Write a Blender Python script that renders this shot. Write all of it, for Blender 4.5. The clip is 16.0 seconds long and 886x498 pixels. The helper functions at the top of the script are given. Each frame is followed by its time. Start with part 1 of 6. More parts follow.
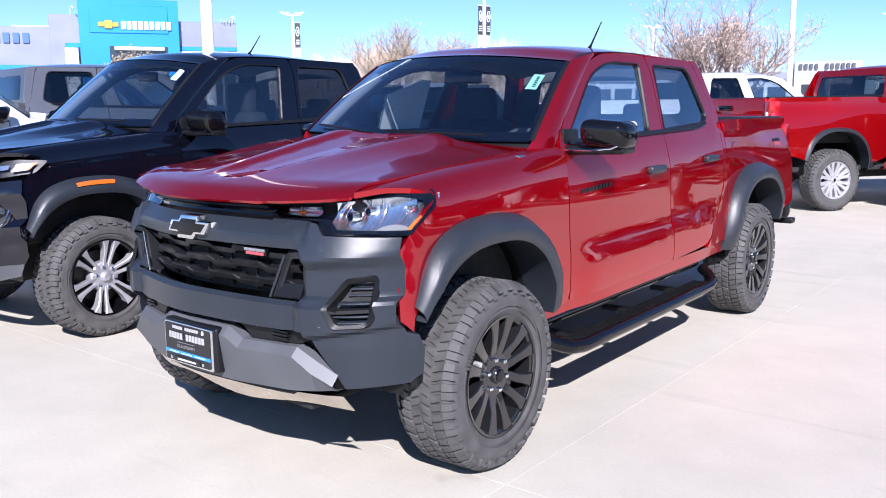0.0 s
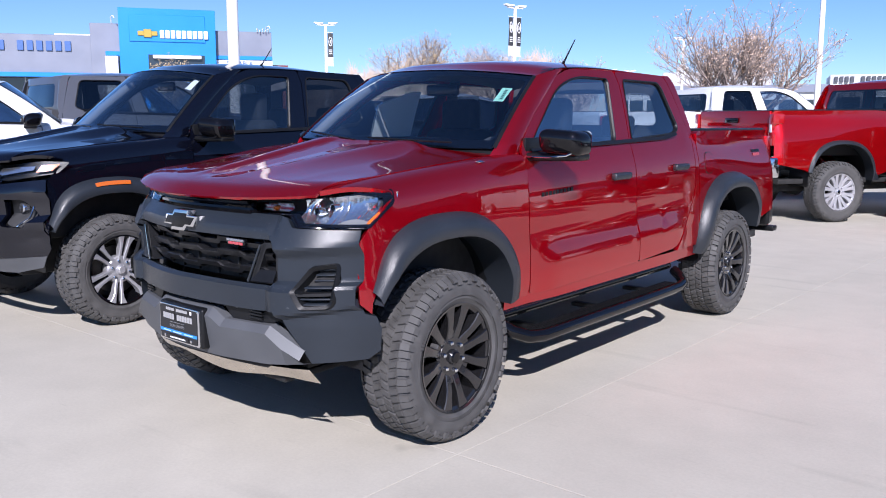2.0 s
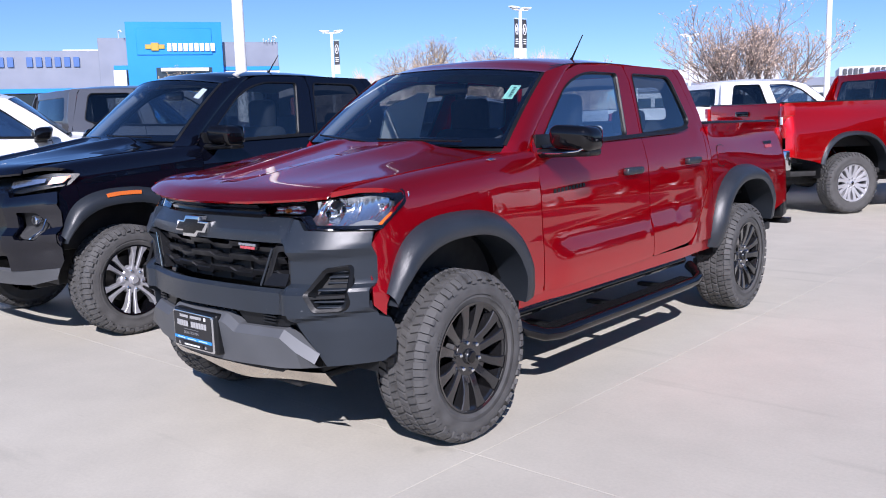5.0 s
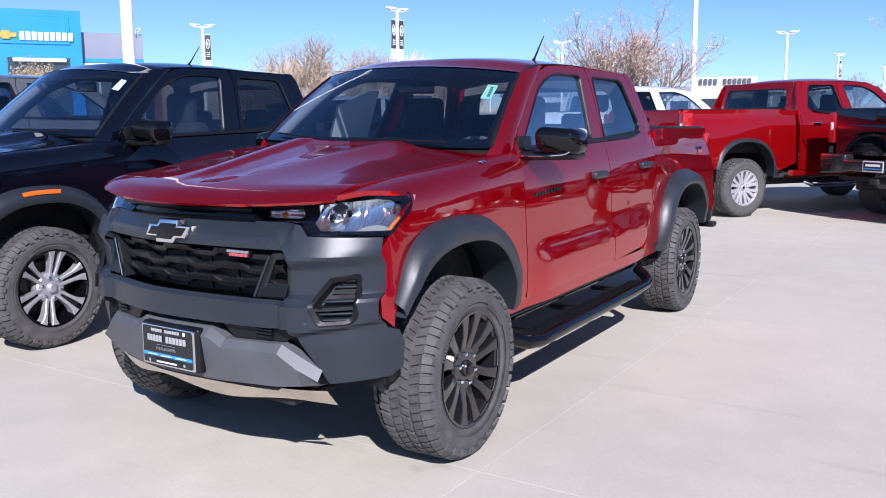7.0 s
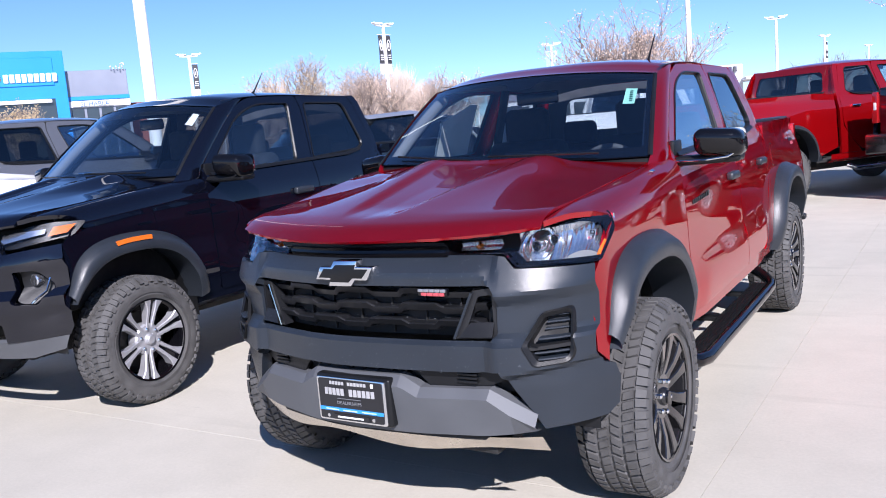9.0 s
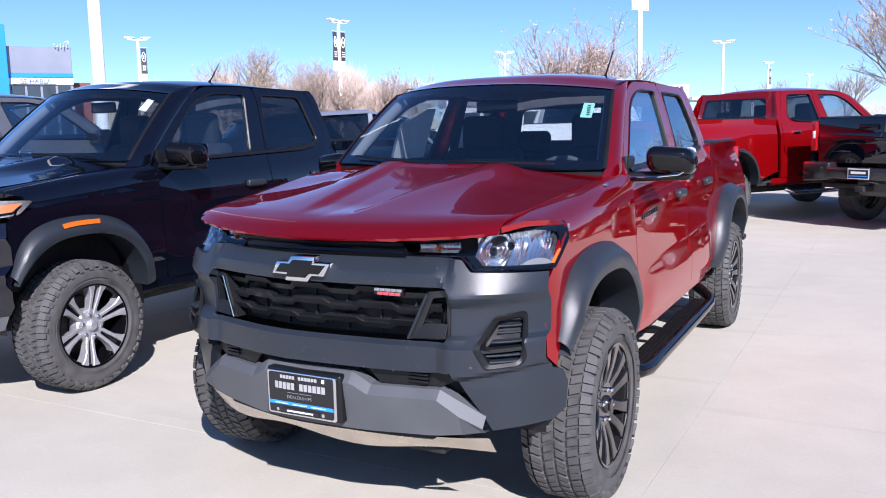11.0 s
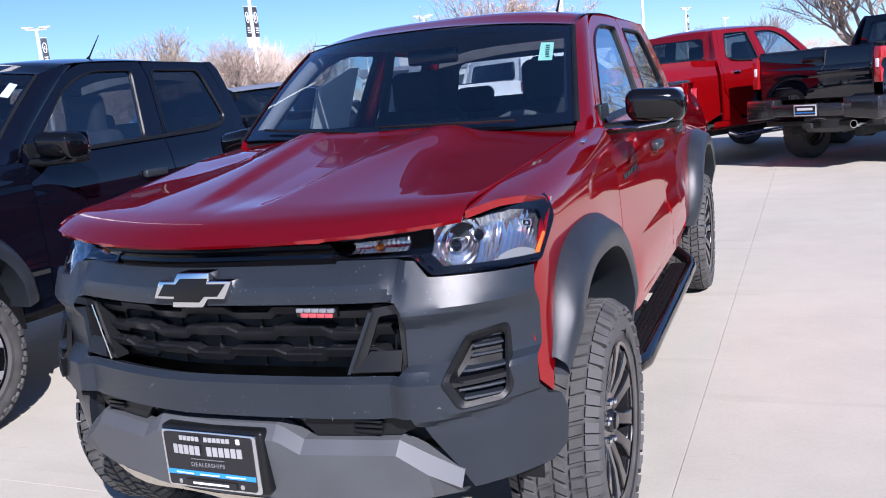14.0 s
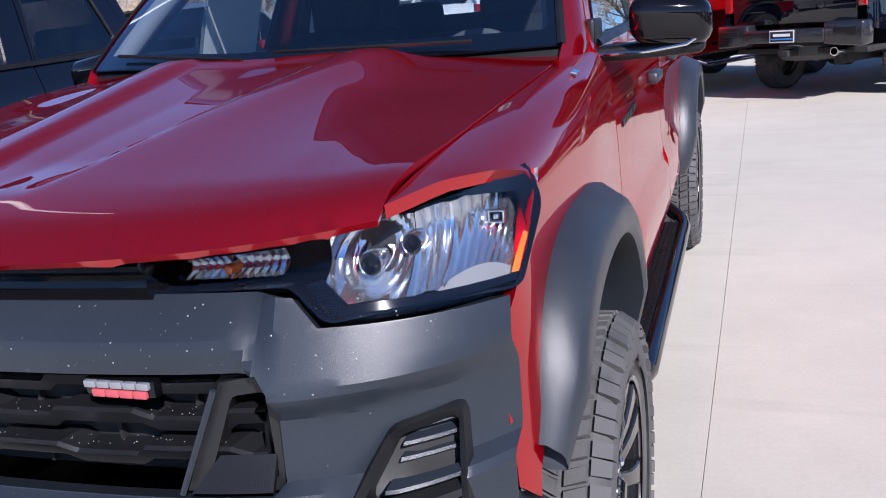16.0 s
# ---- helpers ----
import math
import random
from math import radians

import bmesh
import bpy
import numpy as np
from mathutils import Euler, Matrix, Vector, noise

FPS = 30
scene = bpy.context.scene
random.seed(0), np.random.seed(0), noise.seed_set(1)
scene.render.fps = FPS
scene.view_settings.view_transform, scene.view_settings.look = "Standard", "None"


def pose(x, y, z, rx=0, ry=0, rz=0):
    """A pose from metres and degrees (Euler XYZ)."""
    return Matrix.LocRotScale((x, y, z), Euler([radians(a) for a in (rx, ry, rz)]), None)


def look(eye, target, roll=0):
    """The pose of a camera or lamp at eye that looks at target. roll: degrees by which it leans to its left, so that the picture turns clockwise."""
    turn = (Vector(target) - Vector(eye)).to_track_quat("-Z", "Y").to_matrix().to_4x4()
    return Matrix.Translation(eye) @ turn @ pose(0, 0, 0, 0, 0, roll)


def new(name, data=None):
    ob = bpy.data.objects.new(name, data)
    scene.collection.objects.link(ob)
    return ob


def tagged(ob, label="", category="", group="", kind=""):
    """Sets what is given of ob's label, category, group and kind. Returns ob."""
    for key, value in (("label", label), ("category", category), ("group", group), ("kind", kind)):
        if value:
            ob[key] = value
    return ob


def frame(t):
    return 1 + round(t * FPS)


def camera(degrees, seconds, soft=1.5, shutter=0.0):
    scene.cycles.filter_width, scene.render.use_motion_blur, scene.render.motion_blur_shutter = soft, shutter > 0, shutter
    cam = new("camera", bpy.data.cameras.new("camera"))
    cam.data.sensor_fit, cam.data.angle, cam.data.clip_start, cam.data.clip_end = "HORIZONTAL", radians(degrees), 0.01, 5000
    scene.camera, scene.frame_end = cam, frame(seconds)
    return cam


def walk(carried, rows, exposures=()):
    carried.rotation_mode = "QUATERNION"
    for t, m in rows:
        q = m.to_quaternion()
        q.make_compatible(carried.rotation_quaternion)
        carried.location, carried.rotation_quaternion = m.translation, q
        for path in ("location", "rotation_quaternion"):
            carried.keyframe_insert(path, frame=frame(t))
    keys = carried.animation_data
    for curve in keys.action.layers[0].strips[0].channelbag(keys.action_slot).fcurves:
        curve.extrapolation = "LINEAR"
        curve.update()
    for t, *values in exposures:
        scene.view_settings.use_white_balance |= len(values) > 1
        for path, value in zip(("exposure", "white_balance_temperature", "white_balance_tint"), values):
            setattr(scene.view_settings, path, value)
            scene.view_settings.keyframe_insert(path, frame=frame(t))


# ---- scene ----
cam = camera(54.5, 16.0, soft=1.0)
PATH = [
    (0, (2.746, -2.707, 1.437), (1.551, -1.137, 1.111), -0.4),
    (0.5, (2.886, -2.813, 1.45), (1.683, -1.248, 1.125), -0.7),
    (1, (3.065, -2.802, 1.447), (1.827, -1.263, 1.127), -1.1),
    (1.5, (3.185, -2.82, 1.441), (1.938, -1.288, 1.126), -0.3),
    (2, (3.236, -2.845, 1.437), (1.98, -1.319, 1.133), 0.1),
    (2.5, (3.247, -2.845, 1.414), (1.985, -1.324, 1.105), 0.3),
    (3, (3.243, -2.821, 1.424), (1.975, -1.306, 1.113), -0.6),
    (3.2, (3.235, -2.817, 1.427), (1.965, -1.302, 1.119), -1.0),
    (5.3, (3.207, -2.832, 1.410), (1.928, -1.321, 1.118), -1.6),
    (5.5, (3.181, -2.823, 1.411), (1.9, -1.316, 1.109), -0.8),
    (6, (3.058, -2.884, 1.433), (1.819, -1.346, 1.117), -0.2),
    (6.5, (2.866, -2.988, 1.452), (1.767, -1.342, 1.159), -1.2),
    (7, (2.657, -2.987, 1.414), (1.626, -1.299, 1.117), -0.4),
    (7.5, (2.365, -2.907, 1.403), (1.362, -1.205, 1.097), -1.2),
    (8, (2.189, -2.913, 1.441), (1.112, -1.253, 1.151), -3.4),
    (8.5, (2.033, -3.005, 1.449), (0.944, -1.349, 1.178), -3.0),
    (9, (1.871, -3.111, 1.468), (0.854, -1.41, 1.194), -4.8),
    (9.2, (1.909, -3.105, 1.469), (0.918, -1.389, 1.189), -4.1),
    (11.3, (1.830, -3.187, 1.475), (0.930, -1.422, 1.200), -1.2),
    (11.5, (1.822, -3.191, 1.472), (0.906, -1.435, 1.193), -1.3),
    (12, (1.822, -3.176, 1.462), (0.897, -1.427, 1.17), -1.4),
    (12.5, (1.818, -3.118, 1.449), (0.945, -1.346, 1.134), -1.0),
    (13, (1.737, -2.896, 1.425), (0.941, -1.096, 1.07), -3.6),
    (13.5, (1.61, -2.642, 1.445), (0.841, -0.829, 1.096), -4.5),
    (14, (1.471, -2.467, 1.43), (0.706, -0.653, 1.075), -5.6),
    (14.5, (1.305, -2.255, 1.441), (0.584, -0.432, 1.047), -5.1),
    (15, (1.255, -2.118, 1.41), (0.67, -0.257, 0.969), -4.4),
    (15.5, (1.22, -1.862, 1.391), (0.692, 0.005, 0.906), -4.7),
    (16, (1.176, -1.566, 1.378), (0.512, 0.247, 0.856), -5.5),
]
walk(cam, [(t, look(eye, target, roll)) for t, eye, target, roll in PATH], [(t, stops, 5950, 20) for t, stops in ((0.0, 1.06), (1.0, 0.82), (2.5, 0.56), (5.5, 0.6), (7.0, 0.70), (9.0, 0.89), (12.5, 0.83), (16.0, 0.78))])

# ---- world, sun, exposure ----
SUN = Vector((0.66, -0.76, 0.70)).normalized()
world = bpy.data.worlds.new("clear_sky")
scene.world = world
world.use_nodes = True
wt = world.node_tree
sky = wt.nodes.new("ShaderNodeTexSky")
sky.sky_type, sky.sun_disc = "NISHITA", False
sky.sun_elevation, sky.sun_rotation = math.asin(SUN.z), math.atan2(SUN.x, SUN.y)
sky.altitude, sky.air_density, sky.dust_density, sky.ozone_density = 2600, 1.0, 0.8, 7.0
wt.nodes["Background"].inputs["Strength"].default_value = 0.0855
wt.links.new(sky.outputs[0], wt.nodes["Background"].inputs[0])
sun = new("sun", bpy.data.lights.new("sun", "SUN"))
sun.data.energy, sun.data.angle, sun.data.color = 5.0, radians(0.53), (1.0, 0.955, 0.9)
sun.matrix_world = look(SUN * 60, (0, 0, 0))


# ---- materials ----
def mat(name, base, rough=0.5, metal=0.0, coat=0.0, var=0.0, scale=8.0, bump=0.0, bscale=200.0, spec=0.5, coat_rough=0.03, emit=0.0, alpha=1.0):
    """A painted or moulded surface with stains at a large scale and grain at a small one."""
    m = bpy.data.materials.new(name)
    m.use_nodes = True
    nt = m.node_tree
    b = nt.nodes["Principled BSDF"]
    b.inputs["Base Color"].default_value = (*base, 1)
    b.inputs["Roughness"].default_value = rough
    b.inputs["Metallic"].default_value = metal
    b.inputs["Coat Weight"].default_value = coat
    b.inputs["Coat Roughness"].default_value = coat_rough
    b.inputs["Specular IOR Level"].default_value = spec
    if emit:
        b.inputs["Emission Color"].default_value = (*base, 1)
        b.inputs["Emission Strength"].default_value = emit
    co = nt.nodes.new("ShaderNodeTexCoord")
    if var:
        n1 = nt.nodes.new("ShaderNodeTexNoise")
        n1.inputs["Scale"].default_value, n1.inputs["Detail"].default_value = scale, 8
        nt.links.new(co.outputs["Object"], n1.inputs["Vector"])
        ramp = nt.nodes.new("ShaderNodeMapRange")
        ramp.inputs[1].default_value, ramp.inputs[2].default_value = 0.3, 0.7
        ramp.inputs[3].default_value, ramp.inputs[4].default_value = 1 - var, 1 + var
        nt.links.new(n1.outputs[0], ramp.inputs[0])
        mul = nt.nodes.new("ShaderNodeVectorMath")
        mul.operation = "SCALE"
        mul.inputs[0].default_value = base
        nt.links.new(ramp.outputs[0], mul.inputs["Scale"])
        nt.links.new(mul.outputs[0], b.inputs["Base Color"])
        rr = nt.nodes.new("ShaderNodeMapRange")
        rr.inputs[1].default_value, rr.inputs[2].default_value = 0.3, 0.7
        rr.inputs[3].default_value, rr.inputs[4].default_value = max(0.02, rough * (1 - var)), min(1, rough * (1 + var))
        nt.links.new(n1.outputs[0], rr.inputs[0])
        nt.links.new(rr.outputs[0], b.inputs["Roughness"])
    if bump:
        n2 = nt.nodes.new("ShaderNodeTexNoise")
        n2.inputs["Scale"].default_value, n2.inputs["Detail"].default_value = bscale, 4
        nt.links.new(co.outputs["Object"], n2.inputs["Vector"])
        bp = nt.nodes.new("ShaderNodeBump")
        bp.inputs["Strength"].default_value, bp.inputs["Distance"].default_value = bump, 0.002
        nt.links.new(n2.outputs[0], bp.inputs["Height"])
        nt.links.new(bp.outputs[0], b.inputs["Normal"])
    return m


def paint(name, base, metal=0.5, rough=0.32):
    """Car paint: a metal-flake base under a clear coat, with the faint waviness of sprayed panels."""
    m = mat(name, base, rough, metal, 1.0)
    nt = m.node_tree
    b = nt.nodes["Principled BSDF"]
    b.inputs["Coat IOR"].default_value = 1.6
    b.inputs["Specular IOR Level"].default_value = 0.0
    b.inputs["Specular Tint"].default_value = (*[min(1.0, c * 1.6) for c in base], 1)
    b.inputs["Coat Roughness"].default_value = 0.012
    co = nt.nodes.new("ShaderNodeTexCoord")
    flake = nt.nodes.new("ShaderNodeTexVoronoi")
    flake.inputs["Scale"].default_value = 1800
    nt.links.new(co.outputs["Object"], flake.inputs["Vector"])
    mx = nt.nodes.new("ShaderNodeMapRange")
    mx.inputs[3].default_value, mx.inputs[4].default_value = 0.8, 1.2
    nt.links.new(flake.outputs["Color"], mx.inputs[0])
    sc = nt.nodes.new("ShaderNodeVectorMath")
    sc.operation = "SCALE"
    sc.inputs[0].default_value = base
    nt.links.new(mx.outputs[0], sc.inputs["Scale"])
    nt.links.new(sc.outputs[0], b.inputs["Base Color"])
    return m


def glass(name, tint, gloss=0.06, rough=0.0):
    """Thin glass: tinted see-through, its gloss rising from face-on to grazing, alike from both sides."""
    m = bpy.data.materials.new(name)
    m.use_nodes = True
    nt = m.node_tree
    nt.nodes.remove(nt.nodes["Principled BSDF"])
    tr, gl, lw, mx = (nt.nodes.new(n) for n in ("ShaderNodeBsdfTransparent", "ShaderNodeBsdfGlossy", "ShaderNodeLayerWeight", "ShaderNodeMixShader"))
    tr.inputs[0].default_value = (*tint, 1)
    gl.inputs["Roughness"].default_value = rough
    gl.inputs["Color"].default_value = (0.82, 0.94, 1.0, 1)
    lw.inputs["Blend"].default_value = 0.5
    rise, share = nt.nodes.new("ShaderNodeMath"), nt.nodes.new("ShaderNodeMapRange")
    rise.operation, rise.inputs[1].default_value = "POWER", 4.0
    share.inputs["To Min"].default_value, share.inputs["To Max"].default_value = gloss, 1.0
    nt.links.new(lw.outputs["Facing"], rise.inputs[0])
    nt.links.new(rise.outputs[0], share.inputs["Value"])
    nt.links.new(share.outputs[0], mx.inputs[0])
    nt.links.new(tr.outputs[0], mx.inputs[1])
    nt.links.new(gl.outputs[0], mx.inputs[2])
    nt.links.new(mx.outputs[0], nt.nodes["Material Output"].inputs[0])
    return m


RED = paint("red_metallic_paint", (0.51, 0.005, 0.015), 0.88, 0.36)
RED2 = paint("bright_red_paint", (0.50, 0.004, 0.006), 0.80, 0.38)
BLACK = paint("black_paint", (0.0022, 0.0028, 0.0065), 0.0, 0.5)
BLACK.node_tree.nodes["Principled BSDF"].inputs["Specular IOR Level"].default_value = 0.0
WHITE = paint("white_paint", (0.75, 0.76, 0.77), 0.0, 0.35)
GREYPAINT = paint("grey_metallic_paint", (0.16, 0.165, 0.18), 0.6, 0.35)
SILVERPAINT = paint("silver_metallic_paint", (0.42, 0.43, 0.45), 0.6, 0.35)
PLASTIC = mat("grey_bumper_plastic", (0.0165, 0.0215, 0.029), 0.33, var=0.10, scale=5, bump=0.15, bscale=900, spec=0.45)
GRILLE = mat("satin_black_grille", (0.010, 0.0105, 0.012), 0.34, var=0.1, scale=12, spec=0.5)
FROST = mat("frosted_lamp_plastic", (0.16, 0.165, 0.17), 0.4, var=0.05)
PLATELETTER = mat("plate_soft_white_print", (0.33, 0.33, 0.33), 0.5)
PLATEPALE = mat("plate_pale_blue_print", (0.45, 0.62, 0.8), 0.5)
# opaque grey for clear water: the drops' glints are put into the colour
DROP = mat("water_drop", (0.15, 0.16, 0.17), 0.06, spec=0.8)
TRIM = mat("black_textured_plastic", (0.007, 0.0075, 0.0085), 0.38, var=0.15, scale=9, bump=0.2, bscale=700, spec=0.28)
FLARE = mat("dark_grey_flare_plastic", (0.018, 0.022, 0.028), 0.38, var=0.12, scale=6, bump=0.25, bscale=900)
GLOSSBLACK = mat("gloss_black_plastic", (0.003, 0.003, 0.004), 0.05, spec=0.4)
DARK = mat("dark_underbody", (0.012, 0.012, 0.012), 0.8, var=0.3)
RUBBER = mat("tyre_rubber", (0.062, 0.061, 0.060), 0.72, var=0.25, scale=14, bump=0.5, bscale=350)
RIMBLACK = mat("black_wheel_paint", (0.010, 0.010, 0.011), 0.22, coat=0.6, var=0.1)
MACHINED = mat("machined_aluminium", (0.42, 0.42, 0.44), 0.42, 0.6, var=0.1, scale=20)
CHROME = mat("chrome", (0.75, 0.76, 0.78), 0.08, 1.0)
SKID = mat("silver_grey_skid_paint", (0.09, 0.095, 0.103), 0.5, 0.2, var=0.08, scale=6, spec=0.3)
# the mirrored ground's beige is put into this metal's colour
CHIN = mat("scuffed_ground_toned_metal", (0.62, 0.56, 0.48), 0.25, 0.9, var=0.15, scale=9)
GLASS = glass("windscreen_glass", (0.76, 0.82, 0.85), 0.13)
SIDEGLASS = glass("side_window_glass", (0.66, 0.78, 0.85), 0.34)
CABGLASS = glass("cab_window_glass", (0.56, 0.64, 0.68), 0.13)
REARGLASS = glass("privacy_glass", (0.52, 0.58, 0.62), 0.12)
TINTED = glass("dark_tinted_glass", (0.16, 0.175, 0.19), 0.08)
LENS = glass("clear_lamp_lens", (0.93, 0.95, 0.97), 0.035)
REFLECT = mat("lamp_reflector", (0.66, 0.68, 0.71), 0.14, 0.95)
AMBER = mat("amber_lens", (0.55, 0.12, 0.01), 0.15, coat=1.0)
REDLENS = mat("red_tail_lens", (0.33, 0.006, 0.008), 0.15, coat=1.0)
BADGERED = mat("badge_red", (0.42, 0.07, 0.08), 0.4)
BADGEGREY = mat("badge_silver", (0.30, 0.31, 0.33), 0.35, 0.5)
CABIN = mat("grey_cabin_trim", (0.075, 0.08, 0.09), 0.7, var=0.2, scale=10, bump=0.3, bscale=400)
SEAT = mat("charcoal_seat_cloth", (0.022, 0.023, 0.027), 0.85, var=0.2, scale=25, bump=0.4, bscale=600)
HEADLINER = mat("light_headliner", (0.30, 0.30, 0.30), 0.9, var=0.1)
PAPER = mat("white_sticker", (0.78, 0.8, 0.78), 0.6, var=0.05)
INKGREEN = mat("pale_green_sticker", (0.33, 0.66, 0.54), 0.5, var=0.05)
INK = mat("dark_print", (0.02, 0.09, 0.08), 0.6)
DASH = mat("grey_dash_trim", (0.10, 0.105, 0.115), 0.6, var=0.15, scale=8, bump=0.3, bscale=500)
LINING = mat("pale_pillar_trim", (0.16, 0.17, 0.185), 0.7, var=0.1)
SHEETPAPER = mat("thin_price_paper", (0.78, 0.8, 0.78), 0.6, var=0.05)
glow = SHEETPAPER.node_tree.nodes.new("ShaderNodeBsdfTranslucent")
glow.inputs[0].default_value = (0.7, 0.75, 0.74, 1)
blend = SHEETPAPER.node_tree.nodes.new("ShaderNodeMixShader")
blend.inputs[0].default_value = 0.45
SHEETPAPER.node_tree.links.new(SHEETPAPER.node_tree.nodes["Principled BSDF"].outputs[0], blend.inputs[1])
SHEETPAPER.node_tree.links.new(glow.outputs[0], blend.inputs[2])
SHEETPAPER.node_tree.links.new(blend.outputs[0], SHEETPAPER.node_tree.nodes["Material Output"].inputs[0])
PLATEBLACK = mat("plate_black", (0.012, 0.012, 0.014), 0.35, var=0.1)
PLATEWHITE = mat("plate_white_print", (0.75, 0.75, 0.75), 0.5)
PLATEBLUE = mat("plate_blue_print", (0.03, 0.25, 0.65), 0.45)


# ---- building helpers ----
def clamp(v, a=0.0, b=1.0):
    return max(a, min(b, v))


def smooth(v):
    v = clamp(v)
    return v * v * (3 - 2 * v)


def lerp(a, b, t):
    return a + (b - a) * t


def tidy(bm, angle=32):
    for f in bm.faces:
        f.smooth = True
    lim = radians(angle)
    for e in bm.edges:
        e.smooth = len(e.link_faces) == 2 and e.calc_face_angle(0) < lim
    return bm


def part(name, bm, material, parent=None, label="", weighted=False):
    """Links a bmesh (or a mesh) as one object under a thing or a part, at the parent's own origin."""
    if isinstance(bm, bmesh.types.BMesh):
        me = bpy.data.meshes.new(name)
        bm.to_mesh(me)
        bm.free()
        me.materials.append(material)
    else:
        me = bm
    ob = new(name, me)
    if parent is not None:
        ob.parent = parent
    if weighted:
        md = ob.modifiers.new("weighted_normals", "WEIGHTED_NORMAL")
        md.keep_sharp = True
    return tagged(ob, label)


def face_out(bm, hint):
    """Turns all faces so that they look along hint(centre) on the whole."""
    bm.normal_update()
    if sum(f.normal.dot(hint) * f.calc_area() for f in bm.faces) < 0:
        bmesh.ops.reverse_faces(bm, faces=bm.faces[:])
    bm.normal_update()


def sheet(outline, fn, out, step=0.07, thick=0.018, holes=(), bevel=0.0, angle=32):
    """A shaped panel: a flat outline (with holes) cut into a net, laid on the surface fn(u, v), with edges folded back."""
    bm = bmesh.new()
    edges = []
    loops = [outline, *holes]
    for pts in loops:
        vs = [bm.verts.new((p[0], p[1], 0)) for p in pts]
        edges += [bm.edges.new((vs[i], vs[(i + 1) % len(vs)])) for i in range(len(vs))]
    if holes:
        bmesh.ops.triangle_fill(bm, use_beauty=True, use_dissolve=True, edges=edges)
    else:
        bm.faces.new(vs)
    for ax in (0, 1):
        lo, hi = min(p[ax] for p in outline), max(p[ax] for p in outline)
        n = max(1, math.ceil((hi - lo) / step))
        for i in range(1, n):
            co, no = [0, 0, 0], [0, 0, 0]
            co[ax], no[ax] = lo + (hi - lo) * i / n, 1
            bmesh.ops.bisect_plane(bm, geom=bm.faces[:] + bm.edges[:] + bm.verts[:], plane_co=co, plane_no=no, dist=1e-5)
    big = [f for f in bm.faces if len(f.verts) > 4]
    if big:
        bmesh.ops.triangulate(bm, faces=big)
    for v in bm.verts:
        v.co = fn(v.co.x, v.co.y)
    face_out(bm, Vector(out))
    if thick:
        rim = [e for e in bm.edges if e.is_boundary]
        nor = {v: v.normal.copy() for e in rim for v in e.verts}
        ex = bmesh.ops.extrude_edge_only(bm, edges=rim)
        fresh = [g for g in ex["geom"] if isinstance(g, bmesh.types.BMVert)]
        near = {tuple(round(c, 6) for c in v.co): n for v, n in nor.items()}
        for v in fresh:
            v.co -= near[tuple(round(c, 6) for c in v.co)] * thick
        if bevel:
            keep = [e for e in rim if e.is_valid]
            bmesh.ops.bevel(bm, geom=keep, offset=bevel, segments=2, affect="EDGES", profile=0.6, clamp_overlap=True)
        bmesh.ops.recalc_face_normals(bm, faces=bm.faces[:])
        face_out(bm, Vector(out))
    return tidy(bm, angle)


def loft(rows, closed=False, caps=False, angle=32, hint=None):
    """A net through rows of points."""
    bm = bmesh.new()
    grid = [[bm.verts.new(p) for p in r] for r in rows]
    for a, b in zip(grid, grid[1:]):
        n = len(a)
        for i in range(n if closed else n - 1):
            j = (i + 1) % n
            bm.faces.new((a[i], a[j], b[j], b[i]))
    if caps:
        bm.faces.new(grid[0][::-1])
        bm.faces.new(grid[-1])
    bmesh.ops.remove_doubles(bm, verts=bm.verts[:], dist=1e-6)
    if hint is not None:
        face_out(bm, Vector(hint))
    else:
        bmesh.ops.recalc_face_normals(bm, faces=bm.faces[:])
    return tidy(bm, angle)


def block(lo, hi, bevel=0.01, seg=2, taper=None):
    """A rounded box. taper(x, y, z) moves its corners."""
    bm = bmesh.new()
    bmesh.ops.create_cube(bm, size=1)
    for v in bm.verts:
        v.co = Vector([(lo[i] + hi[i]) / 2 + v.co[i] * (hi[i] - lo[i]) for i in range(3)])
        if taper:
            v.co = Vector(taper(*v.co))
    if bevel:
        bmesh.ops.bevel(bm, geom=bm.edges[:], offset=bevel, segments=seg, affect="EDGES", profile=0.5, clamp_overlap=True)
    return tidy(bm, 40)


def prism(outline, lo, hi, axis=1, bevel=0.0, seg=2):
    """An outline pushed out along an axis (0: outline in y, z; 1: in x, z; 2: in x, y)."""
    bm = bmesh.new()

    def put(p, d):
        return {0: (d, p[0], p[1]), 1: (p[0], d, p[1]), 2: (p[0], p[1], d)}[axis]
    vs = [bm.verts.new(put(p, lo)) for p in outline]
    f = bm.faces.new(vs)
    ex = bmesh.ops.extrude_face_region(bm, geom=[f])
    for g in ex["geom"]:
        if isinstance(g, bmesh.types.BMVert):
            g.co[axis] = hi
    bmesh.ops.recalc_face_normals(bm, faces=bm.faces[:])
    if bevel:
        bmesh.ops.bevel(bm, geom=bm.edges[:], offset=bevel, segments=seg, affect="EDGES", profile=0.5, clamp_overlap=True)
    return tidy(bm, 40)


def lathe(profile, n=64, axis=0, closed=False, angle=32):
    """Turns a profile of (radius, along) round an axis."""
    rows = []
    for i in range(n + 1):
        a = 2 * math.pi * i / n
        c, s = math.cos(a), math.sin(a)
        rows.append([{0: (d, r * c, r * s), 1: (r * c, d, r * s), 2: (r * c, r * s, d)}[axis] for r, d in profile])
    return loft(rows, closed, angle=angle)


